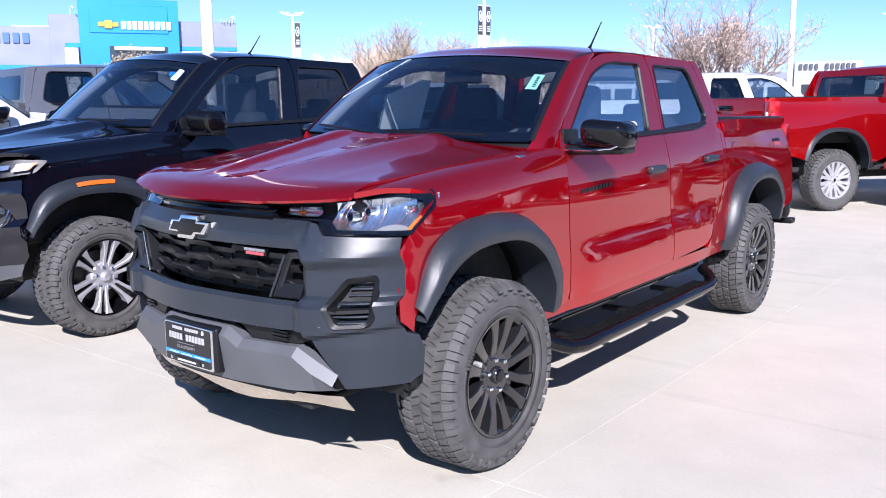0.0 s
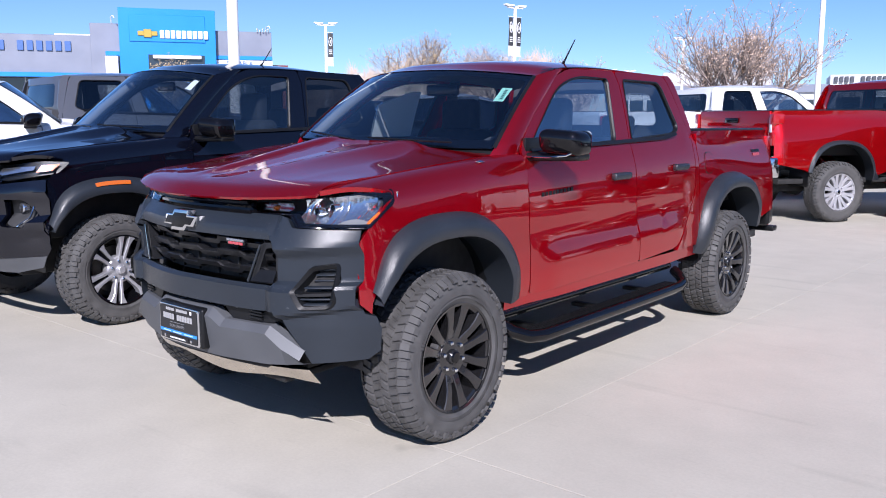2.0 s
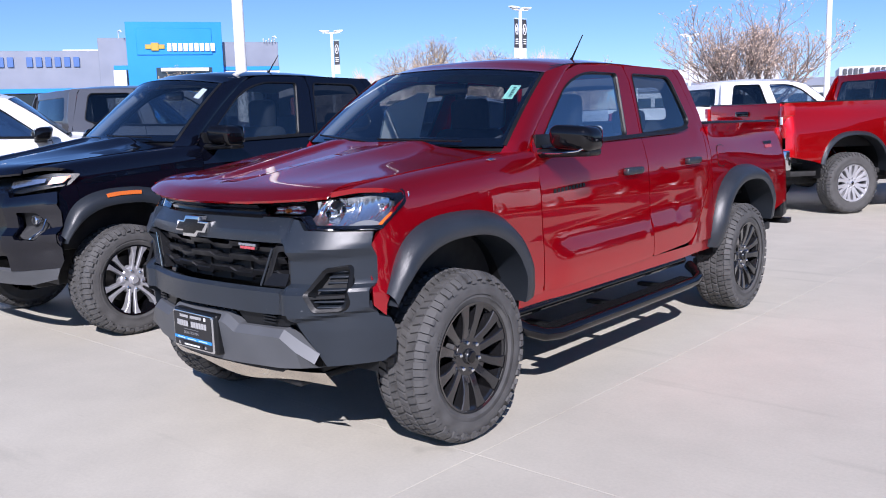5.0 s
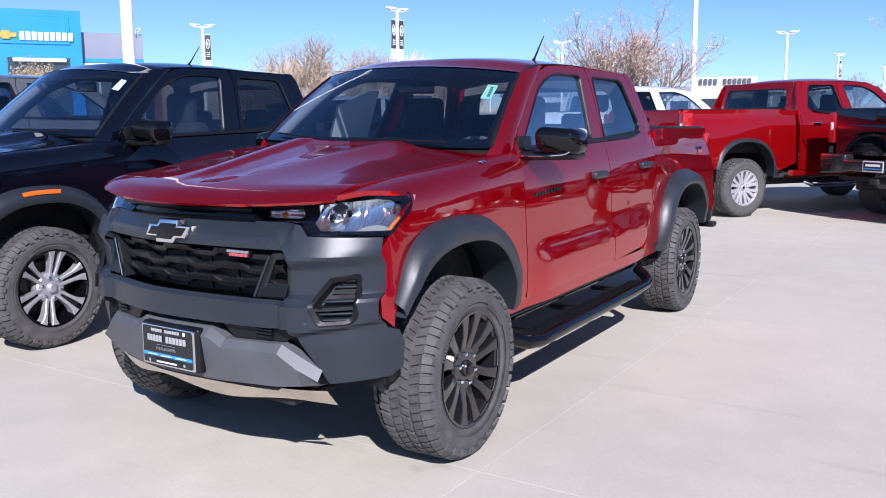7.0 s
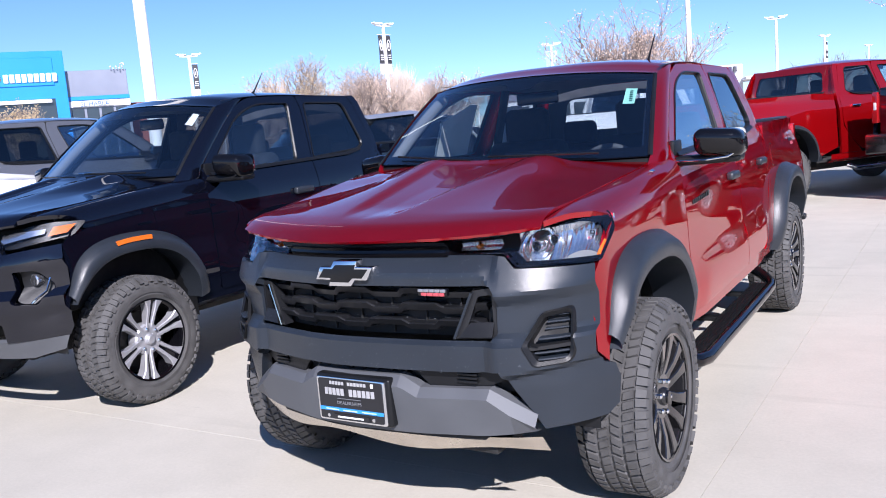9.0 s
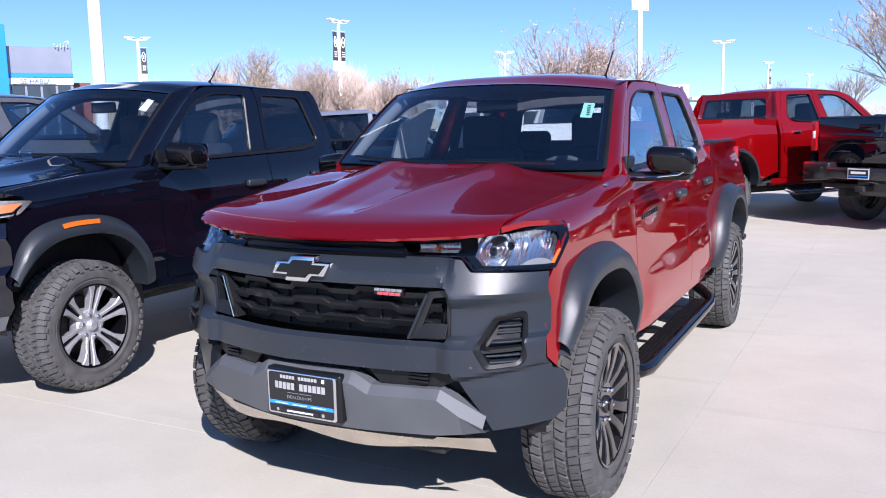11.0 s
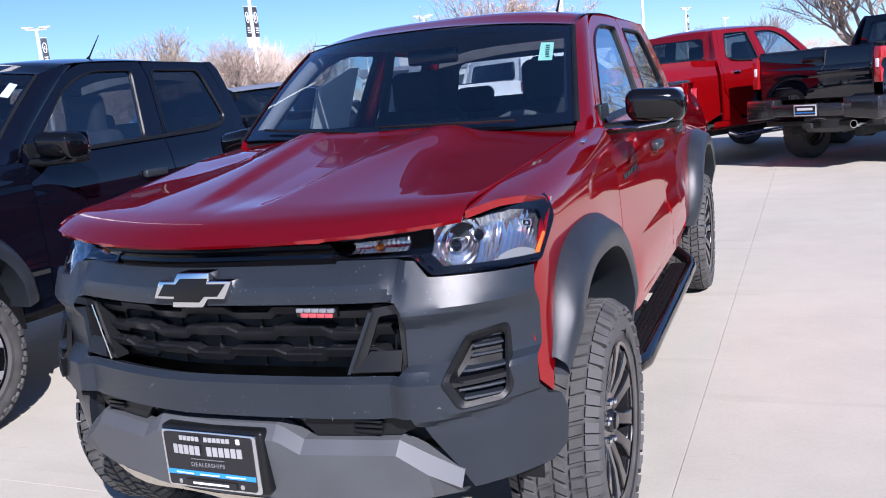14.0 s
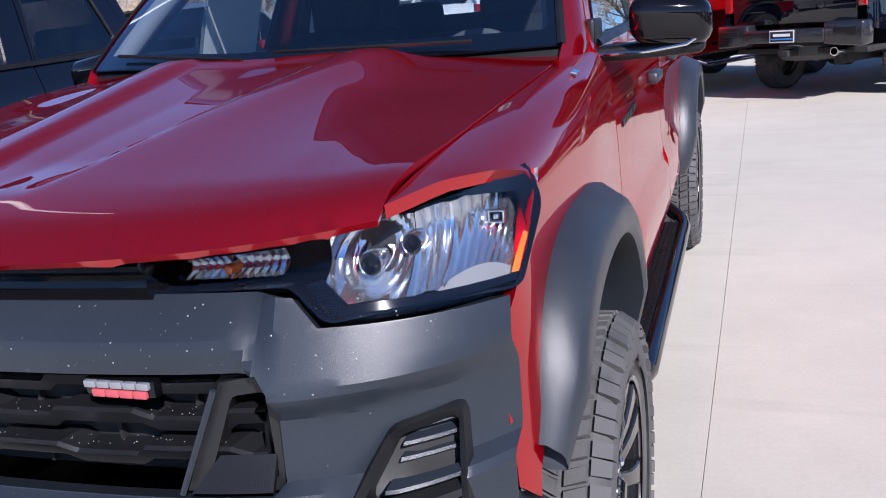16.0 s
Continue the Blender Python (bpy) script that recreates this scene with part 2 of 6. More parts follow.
def tube(path, radius, n=10, caps=True):
    """A round bar along a path."""
    rows = []
    pts = [Vector(p) for p in path]
    for i, p in enumerate(pts):
        d = (pts[min(i + 1, len(pts) - 1)] - pts[max(i - 1, 0)]).normalized()
        a = d.cross(Vector((0.31, 0.17, 0.93))).normalized()
        b = d.cross(a)
        r = radius[i] if isinstance(radius, (list, tuple)) else radius
        rows.append([p + (a * math.cos(t) + b * math.sin(t)) * r for t in (2 * math.pi * k / n for k in range(n))])
    return loft(rows, True, caps, 50)


def join(*bms):
    out = bmesh.new()
    for b in bms:
        me = bpy.data.meshes.new("tmp")
        b.to_mesh(me)
        b.free()
        out.from_mesh(me)
        bpy.data.meshes.remove(me)
    return out


def moved(bm, m):
    bmesh.ops.transform(bm, matrix=m, verts=bm.verts[:])
    return bm


def flip_x(bm):
    """The mirror image across the truck's middle."""
    for v in bm.verts:
        v.co.x = -v.co.x
    bmesh.ops.reverse_faces(bm, faces=bm.faces[:])
    return bm


def rounded(pts, r, n=4):
    """An outline with its corners rounded."""
    out = []
    k = len(pts)
    for i in range(k):
        p, a, b = Vector(pts[i]), Vector(pts[i - 1]), Vector(pts[(i + 1) % k])
        rr = r if not isinstance(r, (list, tuple)) else r[i]
        rr = min(rr, (a - p).length * 0.45, (b - p).length * 0.45)
        if rr <= 0:
            out.append(tuple(p))
            continue
        s, e = p + (a - p).normalized() * rr, p + (b - p).normalized() * rr
        for j in range(n + 1):
            t = j / n
            out.append(tuple(s * (1 - t) ** 2 + p * 2 * t * (1 - t) + e * t * t))
    return out


# ---- pickup body: the surfaces of a crew-cab truck, front axle at y = 0, nose towards -y ----


def nose_y(x):
    """How far forward the front stands, bowed from the middle to the corners."""
    x = abs(x)
    return -0.715 + 0.10 * x * x + 0.42 * x**6


def belt_z(y):
    return 1.25 + 0.022 * (y - 0.6)


def side_x(y, z):
    """Half width of the body side at a height: waisted doors, a swelling sill, leaning windows."""
    zb = belt_z(y)
    if z > zb:
        d = z - zb
        return 0.800 - 0.30 * d - 0.12 * d * d
    k = clamp((z - 0.78) / (zb - 0.78))
    x = 0.872 - 0.030 * k - 0.042 * smooth((k - 0.62) / 0.5)
    crease = 0.735 + 0.045 * (y - 0.8) / 1.7
    x += 0.022 * smooth((crease - z) / 0.05 + 0.5) * smooth((y - 0.72) / 0.25) * smooth((2.62 - y) / 0.2) - 0.004 * smooth((1.02 - z) / 0.2) * smooth((z - crease) / 0.12)
    x -= 0.055 * clamp((0.62 - z) / 0.14) ** 2
    x += 0.018 * smooth((0.75 - y) / 0.6)
    x -= 0.030 * clamp((-0.38 - y) / 0.10) ** 2
    x -= 0.055 * smooth((y - 2.7) / 1.5) * smooth((z - 0.95) / 0.35)
    return x


def soft_min(a, b, k=0.0014):
    """The lower of two surfaces, with a tight radius where they meet."""
    m = min(a, b)
    return m - k * math.log(math.exp((m - a) / k) + math.exp((m - b) / k))


def hood_edge_z(y):
    """The bonnet's side line: a falling front, a break, then a long flat rise to the cowl."""
    u = y + 0.47
    return soft_min(1.150 + 0.19 * (y + 0.58), 1.1705 + 0.1045 * u - 0.019 * u * u)


def gap_x(y):
    """Half width of the bonnet at its gap to the wing."""
    return lerp(0.727, 0.7565, clamp((y + 0.55) / 0.8))


def hood_z(x, y):
    """The bonnet: a valley between two ribs that open towards the windscreen, flat facets that fall from each rib to an outer crease, and a front that breaks away down to the nose."""
    ax = abs(x)
    s = clamp((y + 0.66) / 1.1)
    edge = hood_edge_z(max(y, -0.44)) - 0.1045 * max(0.0, -0.44 - y)
    a = 0.085 + 0.135 * s
    ridge = a + 0.10
    crease = clamp(0.585 - 0.16 * (y + 0.6), 0.42, 0.60)
    plateau = 0.014 + 0.066 * s
    low = 0.015 + 0.014 * smooth((y - 0.05) / 0.3)
    end = smooth((y - 0.33) / 0.13)
    step = smooth((ax - a) / 0.042)
    flat = plateau - 0.017 * smooth((s - 0.03) / 0.25) * (1 - step) * (1 - 0.5 * end) - 0.004 * max(0.0, 1 - ax / ridge) ** 2
    facet = lerp(plateau, low, (ax - ridge) / (crease - ridge))
    outer = low * max(0.0, 1 - (ax - crease) / (0.757 - crease)) ** 1.2
    top = soft_min(flat, facet, 0.0022) if ax < (ridge + crease) / 2 else -soft_min(-facet, -min(outer, low), 0.0016)
    top = lerp(top, plateau * (1 - smooth(ax / 0.757)) ** 0.8, 0.55 * end)
    front = 1.142 + 0.010 * (ax / 0.757) ** 2 + 0.245 * (y - nose_y(x))
    z = soft_min(edge + top, front)
    d = y - nose_y(x)
    if d < 0.075:
        z -= (0.034 - 0.016 * (ax / 0.76) ** 2) * (1 - clamp(d / 0.075)) ** 2.2
    return z


def fender_fn(y, v):
    """Front wing: the side up to its shoulder, then rolled over to the bonnet gap."""
    zs = 1.062 + 0.035 * clamp((y + 0.5) / 1.2)
    if v <= zs:
        return Vector((side_x(y, v), y, v))
    s = clamp((v - zs) / (1.315 - zs)) * math.pi / 2
    xs, ze = side_x(y, zs), hood_edge_z(y) - 0.004
    xe = gap_x(y) + 0.0022
    n = 0.78
    return Vector((xs - (xs - xe) * (1 - math.cos(s) ** n), y, zs + (ze - zs) * math.sin(s) ** n))


def side_fn(y, z):
    return Vector((side_x(y, z), y, z))


def arch(yc, zc, ry, rz, a0, a1, n=22, p=2.5):
    """A wheel opening, from the angle a0 at the front to a1 at the back."""
    out = []
    for i in range(n + 1):
        a = lerp(a0, a1, i / n)
        c, s = math.cos(a), math.sin(a)
        out.append((yc - ry * math.copysign(abs(c) ** (2 / p), c), zc + rz * math.copysign(abs(s) ** (2 / p), s)))
    return out


FRONT_ARCH = dict(yc=0.035, zc=0.42, ry=0.475, rz=0.50, a0=radians(27), a1=radians(170))
REAR_ARCH = dict(yc=3.337, zc=0.44, ry=0.475, rz=0.50, a0=radians(4), a1=radians(166))


def flare(kw, swell, wide=0.105):
    """A wheel-arch flare: a band round the opening that swells outwards and turns in at its lip."""
    inner = arch(n=36, **kw)
    outer = []
    for i in range(37):
        o = wide * (0.28 + 0.72 * smooth(i / 36 / 0.34)) if kw["yc"] < 1 else wide
        outer.append(arch(n=36, **dict(kw, ry=kw["ry"] + o, rz=kw["rz"] + wide))[i])
    rows = []
    for i, ((yi, zi), (yo, zo)) in enumerate(zip(inner, outer)):
        t = i / 36
        end = min(1, 6 * t + 0.35, 6 * (1 - t) + 0.35)
        body = side_x(yo, zo)
        top = swell
        rows.append([(body - 0.015, yo, zo), (body + 0.010, yo, zo), (lerp(body + 0.02, top - 0.012, end), lerp(yo, yi, 0.30), lerp(zo, zi, 0.30)),
                     (lerp(body + 0.022, top, end), lerp(yo, yi, 0.48), lerp(zo, zi, 0.48)), (lerp(body + 0.022, top + 0.004, end), lerp(yo, yi, 0.86), lerp(zo, zi, 0.86)),
                     (lerp(body + 0.018, top - 0.004, end), yi, zi), (body - 0.12, lerp(yi, yo, 0.1), lerp(zi, zo, 0.1))])
    bm = loft(rows, hint=(1, 0, 0), angle=38)
    return bm


def wind_fn(u, s):
    """Windscreen: u across (-1 to 1), s from the cowl to the roof."""
    x = u * lerp(0.752, 0.640, s)
    y = lerp(0.40 + 0.16 * u * u, 0.90 + 0.165 * u * u, s)
    z = lerp(1.290 - 0.006 * u * u, 1.692 - 0.042 * u * u, s) + 0.012 * math.sin(math.pi * s)
    return Vector((x, y, z))


def roof_z(x, y):
    t = (y - 0.95) / 1.7
    return 1.70 + 0.075 * (1 - abs(2 * t - 0.96) ** 2.2 * 0.8) - 0.062 * (abs(x) / 0.66) ** 2.6


DOOR_F = rounded([(0.722, 0.545), (1.868, 0.575), (1.868, 1.28), (1.925, 1.62), (1.905, 1.712), (1.40, 1.712), (1.15, 1.625), (0.93, 1.465), (0.742, 1.30), (0.722, 1.24)],
                 [0.05, 0.02, 0, 0, 0.03, 0.12, 0.10, 0.10, 0.06, 0.02])
WIN_F = rounded([(0.800, 1.280), (1.700, 1.300), (1.800, 1.662), (1.44, 1.662), (1.20, 1.585), (0.99, 1.43)], [0.02, 0.03, 0.035, 0.16, 0.10, 0.10], 6)
DOOR_R = rounded([(1.876, 0.575), (2.40, 0.60), (2.56, 0.74), (2.715, 0.92), (2.735, 1.29), (2.60, 1.66), (2.56, 1.705), (1.914, 1.712), (1.934, 1.62), (1.876, 1.28)],
                 [0.02, 0.08, 0.06, 0.1, 0.02, 0.1, 0.04, 0.03, 0, 0])
WIN_R = rounded([(1.905, 1.306), (2.50, 1.332), (2.578, 1.365), (2.475, 1.655), (1.99, 1.662)], [0.03, 0.05, 0.04, 0.06, 0.035], 6)


def tyre_mesh(r=0.382, rim_r=0.245, w=0.255, blocks=56, seed=3):
    """An all-terrain tyre about the x axis, outer face at x = 0: carcass, sidewall ribs and staggered tread blocks."""
    prof = [(rim_r - 0.004, -w + 0.035), (rim_r + 0.004, -w + 0.012), (rim_r + 0.05, -w + 0.001), (r - 0.075, -w - 0.006), (r - 0.03, -w + 0.006), (r - 0.012, -w + 0.028),
            (r - 0.010, -w / 2), (r - 0.012, -0.028), (r - 0.03, -0.006), (r - 0.055, 0.004), (r - 0.075, 0.008), (r - 0.10, 0.006), (rim_r + 0.05, -0.001), (rim_r + 0.03, 0.001),
            (rim_r + 0.022, -0.004), (rim_r + 0.004, -0.012), (rim_r - 0.004, -0.035)]
    bm = lathe(prof, 72)
    rnd = random.Random(seed)
    cells = []

    def lump(a, x0, x1, ra, rb, da, lean, h0, h1):
        pts = []
        for rr in (h0, h1):
            k = 0.82 if rr == h1 else 1
            for (sx, sa) in ((0, -1), (1, -1), (1, 1), (0, 1)):
                x = lerp(x0, x1, 0.5 + (sx - 0.5) * k)
                ang = a + (sa * da * k + lean * (sx - 0.5)) / r
                pts.append((x, rr * math.cos(ang), rr * math.sin(ang)))
        cells.append(pts)
    step = 2 * math.pi / blocks
    for i in range(blocks):
        a = i * step
        j = rnd.uniform(-0.1, 0.1) * step
        for x0, x1, off, lean in ((-w + 0.03, -w + 0.075, 0.0, 0.012), (-w + 0.082, -w + 0.122, 0.5, -0.014), (-w + 0.129, -0.082 + 0.0, 0.1, 0.014), (-0.075, -0.031, 0.6, -0.012)):
            lump(a + off * step + j, x0, x1, r, r, 0.0155, lean, r - 0.013, r - 0.001 + rnd.uniform(-0.0012, 0))
        # shoulder lugs that run down the sidewall
        for side in (1, -1):
            x_in, x_out = (-0.026, 0.004) if side == 1 else (-w + 0.026, -w - 0.004)
            a2 = a + (0.25 + 0.5 * (i % 2) * 0.3) * step
            da = 0.0145
            deep = 0.05 if i % 2 else 0.035
            q = []
            for sa in (-1, 1):
                ang = a2 + sa * da / r
                for (x, rr) in ((x_in, r - 0.003), (x_out * 1.0 + side * 0.003, r - 0.024), (x_out + side * 0.008, r - deep), (x_out - side * 0.01, r - deep - 0.006), (x_in, r - 0.03)):
                    q.append((x, rr * math.cos(ang), rr * math.sin(ang)))
            cells.append(q)
    vs, fs = [], []
    for pts in cells:
        n = len(vs)
        vs += pts
        if len(pts) == 8:
            fs += [(n + a, n + b, n + c, n + d) for a, b, c, d in ((4, 5, 6, 7), (0, 1, 5, 4), (1, 2, 6, 5), (2, 3, 7, 6), (3, 0, 4, 7))]
        else:
            fs += [tuple(n + k for k in (0, 1, 2, 3, 4)), tuple(n + 5 + k for k in (4, 3, 2, 1, 0))]
            fs += [(n + k, n + 5 + k, n + 5 + k + 1, n + k + 1) for k in range(4)]
    # raised letters' bars and wear ribs on the sidewall
    for i in range(26):
        a = 0.35 + i * 0.052 + (0.9 if i > 11 else 0)
        n = len(vs)
        for (da, rr) in ((-0.018, r - 0.118), (0.018, r - 0.118), (0.018, r - 0.092), (-0.018, r - 0.092)):
            vs.append((0.0095, rr * math.cos(a + da), rr * math.sin(a + da)))
        fs.append((n, n + 1, n + 2, n + 3))
    me = bpy.data.meshes.new("tmp")
    me.from_pydata(vs, [], fs)
    b2 = bmesh.new()
    b2.from_mesh(me)
    bpy.data.meshes.remove(me)
    bmesh.ops.recalc_face_normals(b2, faces=b2.faces[:])
    for e in b2.edges:
        e.smooth = False
    return bm, b2


def to_mesh(name, bm, material):
    me = bpy.data.meshes.new(name)
    bm.to_mesh(me)
    bm.free()
    me.materials.append(material)
    return me


def spoke_pts(pts, width, d0, d1, lip=0.004):
    """A bar along (radius, angle) points, in the wheel's plane, with a raised flat face."""
    rows = []
    for (r, a, w, x) in pts:
        c, s = math.cos(a), math.sin(a)
        t = Vector((0, -s, c))
        o = Vector((0, r * c, r * s))
        rows.append([o + t * (-w) + Vector((d0, 0, 0)), o + t * (-w) + Vector((x - lip, 0, 0)), o + t * (-w + lip) + Vector((x, 0, 0)), o + t * (w - lip) + Vector((x, 0, 0)),
                     o + t * w + Vector((x - lip, 0, 0)), o + t * w + Vector((d0, 0, 0))])
    return loft(rows, True, True, 30)


WHEELS = {}


def wheel_kit(kind):
    """Meshes of a wheel kind, outer tyre face at x = 0, made once."""
    if kind in WHEELS:
        return WHEELS[kind]
    big = kind == "hd"
    r, rim = (0.42, 0.245) if big else (0.382, 0.237)
    carcass, tread = tyre_mesh(r, rim, 0.25, 62 if not big else 52)
    kit = {"tyre": to_mesh("tyre", carcass, RUBBER), "tread": to_mesh("tread", tread, RUBBER)}
    silver = mat("silver_wheel_paint_" + kind, (0.40, 0.40, 0.42), 0.35, 0.35, coat=0.5, var=0.06)
    metal = {"lead": RIMBLACK, "neighbour": GLOSSBLACK, "hd": silver}[kind]
    face = {"lead": RIMBLACK, "neighbour": MACHINED, "hd": silver}[kind]
    barrel = lathe([(rim - 0.002, -0.005), (rim + 0.008, -0.002), (rim + 0.004, -0.014), (rim - 0.012, -0.022), (rim - 0.018, -0.10), (rim - 0.03, -0.19), (rim - 0.03, -0.22)], 56)
    drum = lathe([(0.0, -0.12), (0.165, -0.12), (0.165, -0.15), (0.20, -0.15), (0.22, -0.2)], 40)
    kit["rim"] = to_mesh("wheel_rim", barrel, metal)
    kit["drum"] = to_mesh("brake_disc", drum, mat("brake_iron_" + kind, (0.06, 0.055, 0.05), 0.5, 0.6, var=0.3))
    kit["hub"] = to_mesh("hub", join(lathe([(0.0, -0.02), (0.03, -0.02), (0.034, -0.025), (0.036, -0.036), (0.086, -0.038), (0.096, -0.050), (0.096, -0.11)], 36)), face if kind != "lead" else metal)
    kit["cap"] = to_mesh("center_cap", lathe([(0.0, -0.012), (0.022, -0.013), (0.027, -0.017), (0.028, -0.03)], 28), {"lead": GLOSSBLACK, "neighbour": MACHINED, "hd": CHROME}[kind])
    spokes, pockets = [], []
    if kind == "lead":
        for i in range(6):
            a = i * math.pi / 3 + 0.26
            for d in (-1, 1):
                ring = [(r, a + d * math.asin(off / r), w, x) for r, off, w, x in ((0.060, 0.017, 0.020, -0.046), (0.105, 0.027, 0.019, -0.032), (0.150, 0.034, 0.0185, -0.020), (0.195, 0.044, 0.022, -0.013), (0.238, 0.056, 0.031, -0.008))]
                spokes.append(spoke_pts(ring, 0, -0.085, 0))
            spokes.append(spoke_pts([(0.05, a, 0.045, -0.046), (0.120, a, 0.036, -0.036), (0.138, a, 0.026, -0.065)], 0, -0.09, 0))
    elif kind == "neighbour":
        for i in range(6):
            a = i * math.pi / 3 + 0.1
            for d in (-1, 1):
                spokes.append(spoke_pts([(r, a + d * math.asin(off / r), w, x) for r, off, w, x in ((0.050, 0.016, 0.012, -0.038), (0.110, 0.020, 0.0105, -0.030), (0.165, 0.025, 0.0105, -0.018), (0.200, 0.031, 0.014, -0.012), (0.238, 0.042, 0.025, -0.006))], 0, -0.07, 0))
            pockets.append(spoke_pts([(0.05, a, 0.022, -0.050), (0.12, a, 0.020, -0.048), (0.20, a, 0.044, -0.036), (0.236, a, 0.050, -0.030)], 0, -0.08, 0))
    else:
        for i in range(8):
            a = i * math.pi / 4
            spokes.append(join(*[spoke_pts([(0.05, a + d * 0.14, 0.024, -0.04), (0.14, a + d * 0.14, 0.020, -0.025), (0.20, a + d * 0.16, 0.023, -0.014), (0.24, a + d * 0.2, 0.028, -0.008)], 0, -0.07, 0) for d in (-1, 1)]))
    kit["spokes"] = [to_mesh("spoke", b, face) for b in spokes] + [to_mesh("spoke_pocket", b, GLOSSBLACK) for b in pockets]
    lug = lathe([(0.0, -0.022), (0.006, -0.023), (0.010, -0.028), (0.011, -0.055)], 8)
    kit["lug"] = to_mesh("lug_nut", lug, CHROME)
    kit["lugs"] = 6 if kind != "hd" else 8
    WHEELS[kind] = kit
    return kit


def wheel(parent, x, y, z, kind, turn=0.0, spin=0.0):
    """A wheel as a part of its truck: rim, with tyre, spokes, nuts and cap under it. x is the tyre's outer face."""
    kit = wheel_kit(kind)
    w = part("wheel", kit["rim"], None, parent)
    left = x > 0
    w.matrix_local = pose(x, y, z, 0, 0, (0 if left else 180) + turn) @ pose(0, 0, 0, spin)
    part("tyre", kit["tyre"], None, w, "black all-terrain tyre with chunky tread blocks")
    tagged(part("tread", kit["tread"], None, w), "", "", "", "stuff")
    for me in kit["spokes"]:
        part("spoke", me, None, w)
    part("brake_disc", kit["drum"], None, w)
    part("hub", kit["hub"], None, w)
    part("center_cap", kit["cap"], None, w)
    n = kit["lugs"]
    for i in range(n):
        a = 2 * math.pi * (i + 0.5) / n
        nut = part("lug_nut", kit["lug"], None, w)
        nut.matrix_local = pose(0.001, 0.066 * math.cos(a), 0.066 * math.sin(a))
    return w


def pickup(M, label, category, body_paint, front, rim, warp=None, wheel_z=0.384, axles=(0.042, 3.29), track=0.923, glass_side=None, group="", swell=0.947, wide=0.105, flares=True, step=True, detail=True, name="pickup_truck"):
    """A crew-cab pickup. front: "lead" (grey bumper), "neighbour" (black, round-cornered) or "plain"."""
    root = new(name)
    root.matrix_world = M
    tagged(root, label, category, group)
    glass_side = glass_side or (SIDEGLASS, TINTED)

    def P(nm, bm, m, parent=None, lab="", weighted=False):
        if warp:
            for v in bm.verts:
                v.co = Vector(warp(*v.co))
        return part(nm, bm, m, parent or root, lab, weighted)

    def both(nm, make, m, lab="", weighted=False):
        return [P(nm, make(), m, None, lab, weighted), P(nm, flip_x(make()), m, None, lab, weighted)]
    R = (1, 0, 0)
    # -- bonnet and wings
    hood_out = [(u, nose_y(u) - 0.003) for u in [-0.7555 + 1.511 * i / 24 for i in range(25)]] + [(0.7555, 0.40), (0.745, 0.545)] + [(u, 0.42 + 0.16 * (u / 0.742) ** 2 - 0.02) for u in [0.70 - 1.4 * i / 14 for i in range(15)]] + [(-0.745, 0.545), (-0.7555, 0.40)]
    P("hood", sheet(hood_out, lambda x, y: Vector((x * gap_x(y) / 0.7565, y, hood_z(x, y))), (0, 0, 1), 0.020 if detail else 0.04, 0.012, angle=40), body_paint, None, "sculpted bonnet with two raised ribs")
    fa = arch(**dict(FRONT_ARCH, ry=0.505, rz=0.53))
    fender_out = [(-0.43, 0.655), (-0.478, 0.70), (-0.482, 0.93), (-0.43, 1.0), (-0.345, 1.075), (-0.285, 1.115), (-0.29, 1.15), (-0.37, 1.20), (-0.49, 1.27), (-0.565, 1.315), (-0.3, 1.315), (0.53, 1.315), (0.66, 1.30), (0.714, 1.24), (0.714, 0.545)] + fa[::-1]
    both("front_wing", lambda: sheet(fender_out, fender_fn, R, 0.055, 0.02, angle=50), body_paint)
    both("wing_badge", lambda: sheet([(0.33, 1.296), (0.37, 1.296), (0.39, 1.278), (0.35, 1.278)], lambda y, v: fender_fn(y, v - 0.04) + Vector((0.004, 0, 0.006)), (0.3, 0, 1), 0.05, 0.003), CHROME) if front == "lead" else None
    # -- doors with their windows
    for s in (1, -1):
        fx = (lambda b: b) if s == 1 else flip_x
        for nm, outl, hole, gl, hy in (("front_door", DOOR_F, WIN_F, glass_side[0], 1.665), ("rear_door", DOOR_R, WIN_R, glass_side[1], 2.475)):
            d = P(nm, fx(sheet(outl, side_fn, R, 0.06, 0.022, holes=[hole], angle=50)), body_paint)
            P("window", fx(sheet(hole, lambda y, z: side_fn(y, z) - Vector((0.012, 0, 0)), R, 0.08, 0.0)), gl, d, "tinted side window")
            ring = []
            c = Vector((sum(p[0] for p in hole) / len(hole), sum(p[1] for p in hole) / len(hole)))
            for p in hole:
                v = Vector(p)
                o = v + (v - c).normalized() * 0.010
                i = v + (c - v).normalized() * 0.007
                ring.append([side_fn(*o) + Vector((0.003, 0, 0)), side_fn(*v) + Vector((0.005, 0, 0)), side_fn(*i) + Vector((-0.004, 0, 0)), side_fn(*i) + Vector((-0.03, 0, 0))])
            ring.append(ring[0])
            P("window_seal", fx(loft(ring, hint=None)), TRIM, d)
            if detail:
                hz = belt_z(hy) - 0.175
                x0 = side_x(hy, hz)
                hb = block((x0 - 0.005, hy - 0.105, hz - 0.020), (x0 + 0.038, hy + 0.075, hz + 0.022), 0.014, 3)
                hb = join(hb, block((x0 + 0.0, hy + 0.055, hz - 0.018), (x0 + 0.03, hy + 0.105, hz + 0.02), 0.012, 3))
                P("door_handle", fx(hb), FLARE, d, "dark grey pull handle")
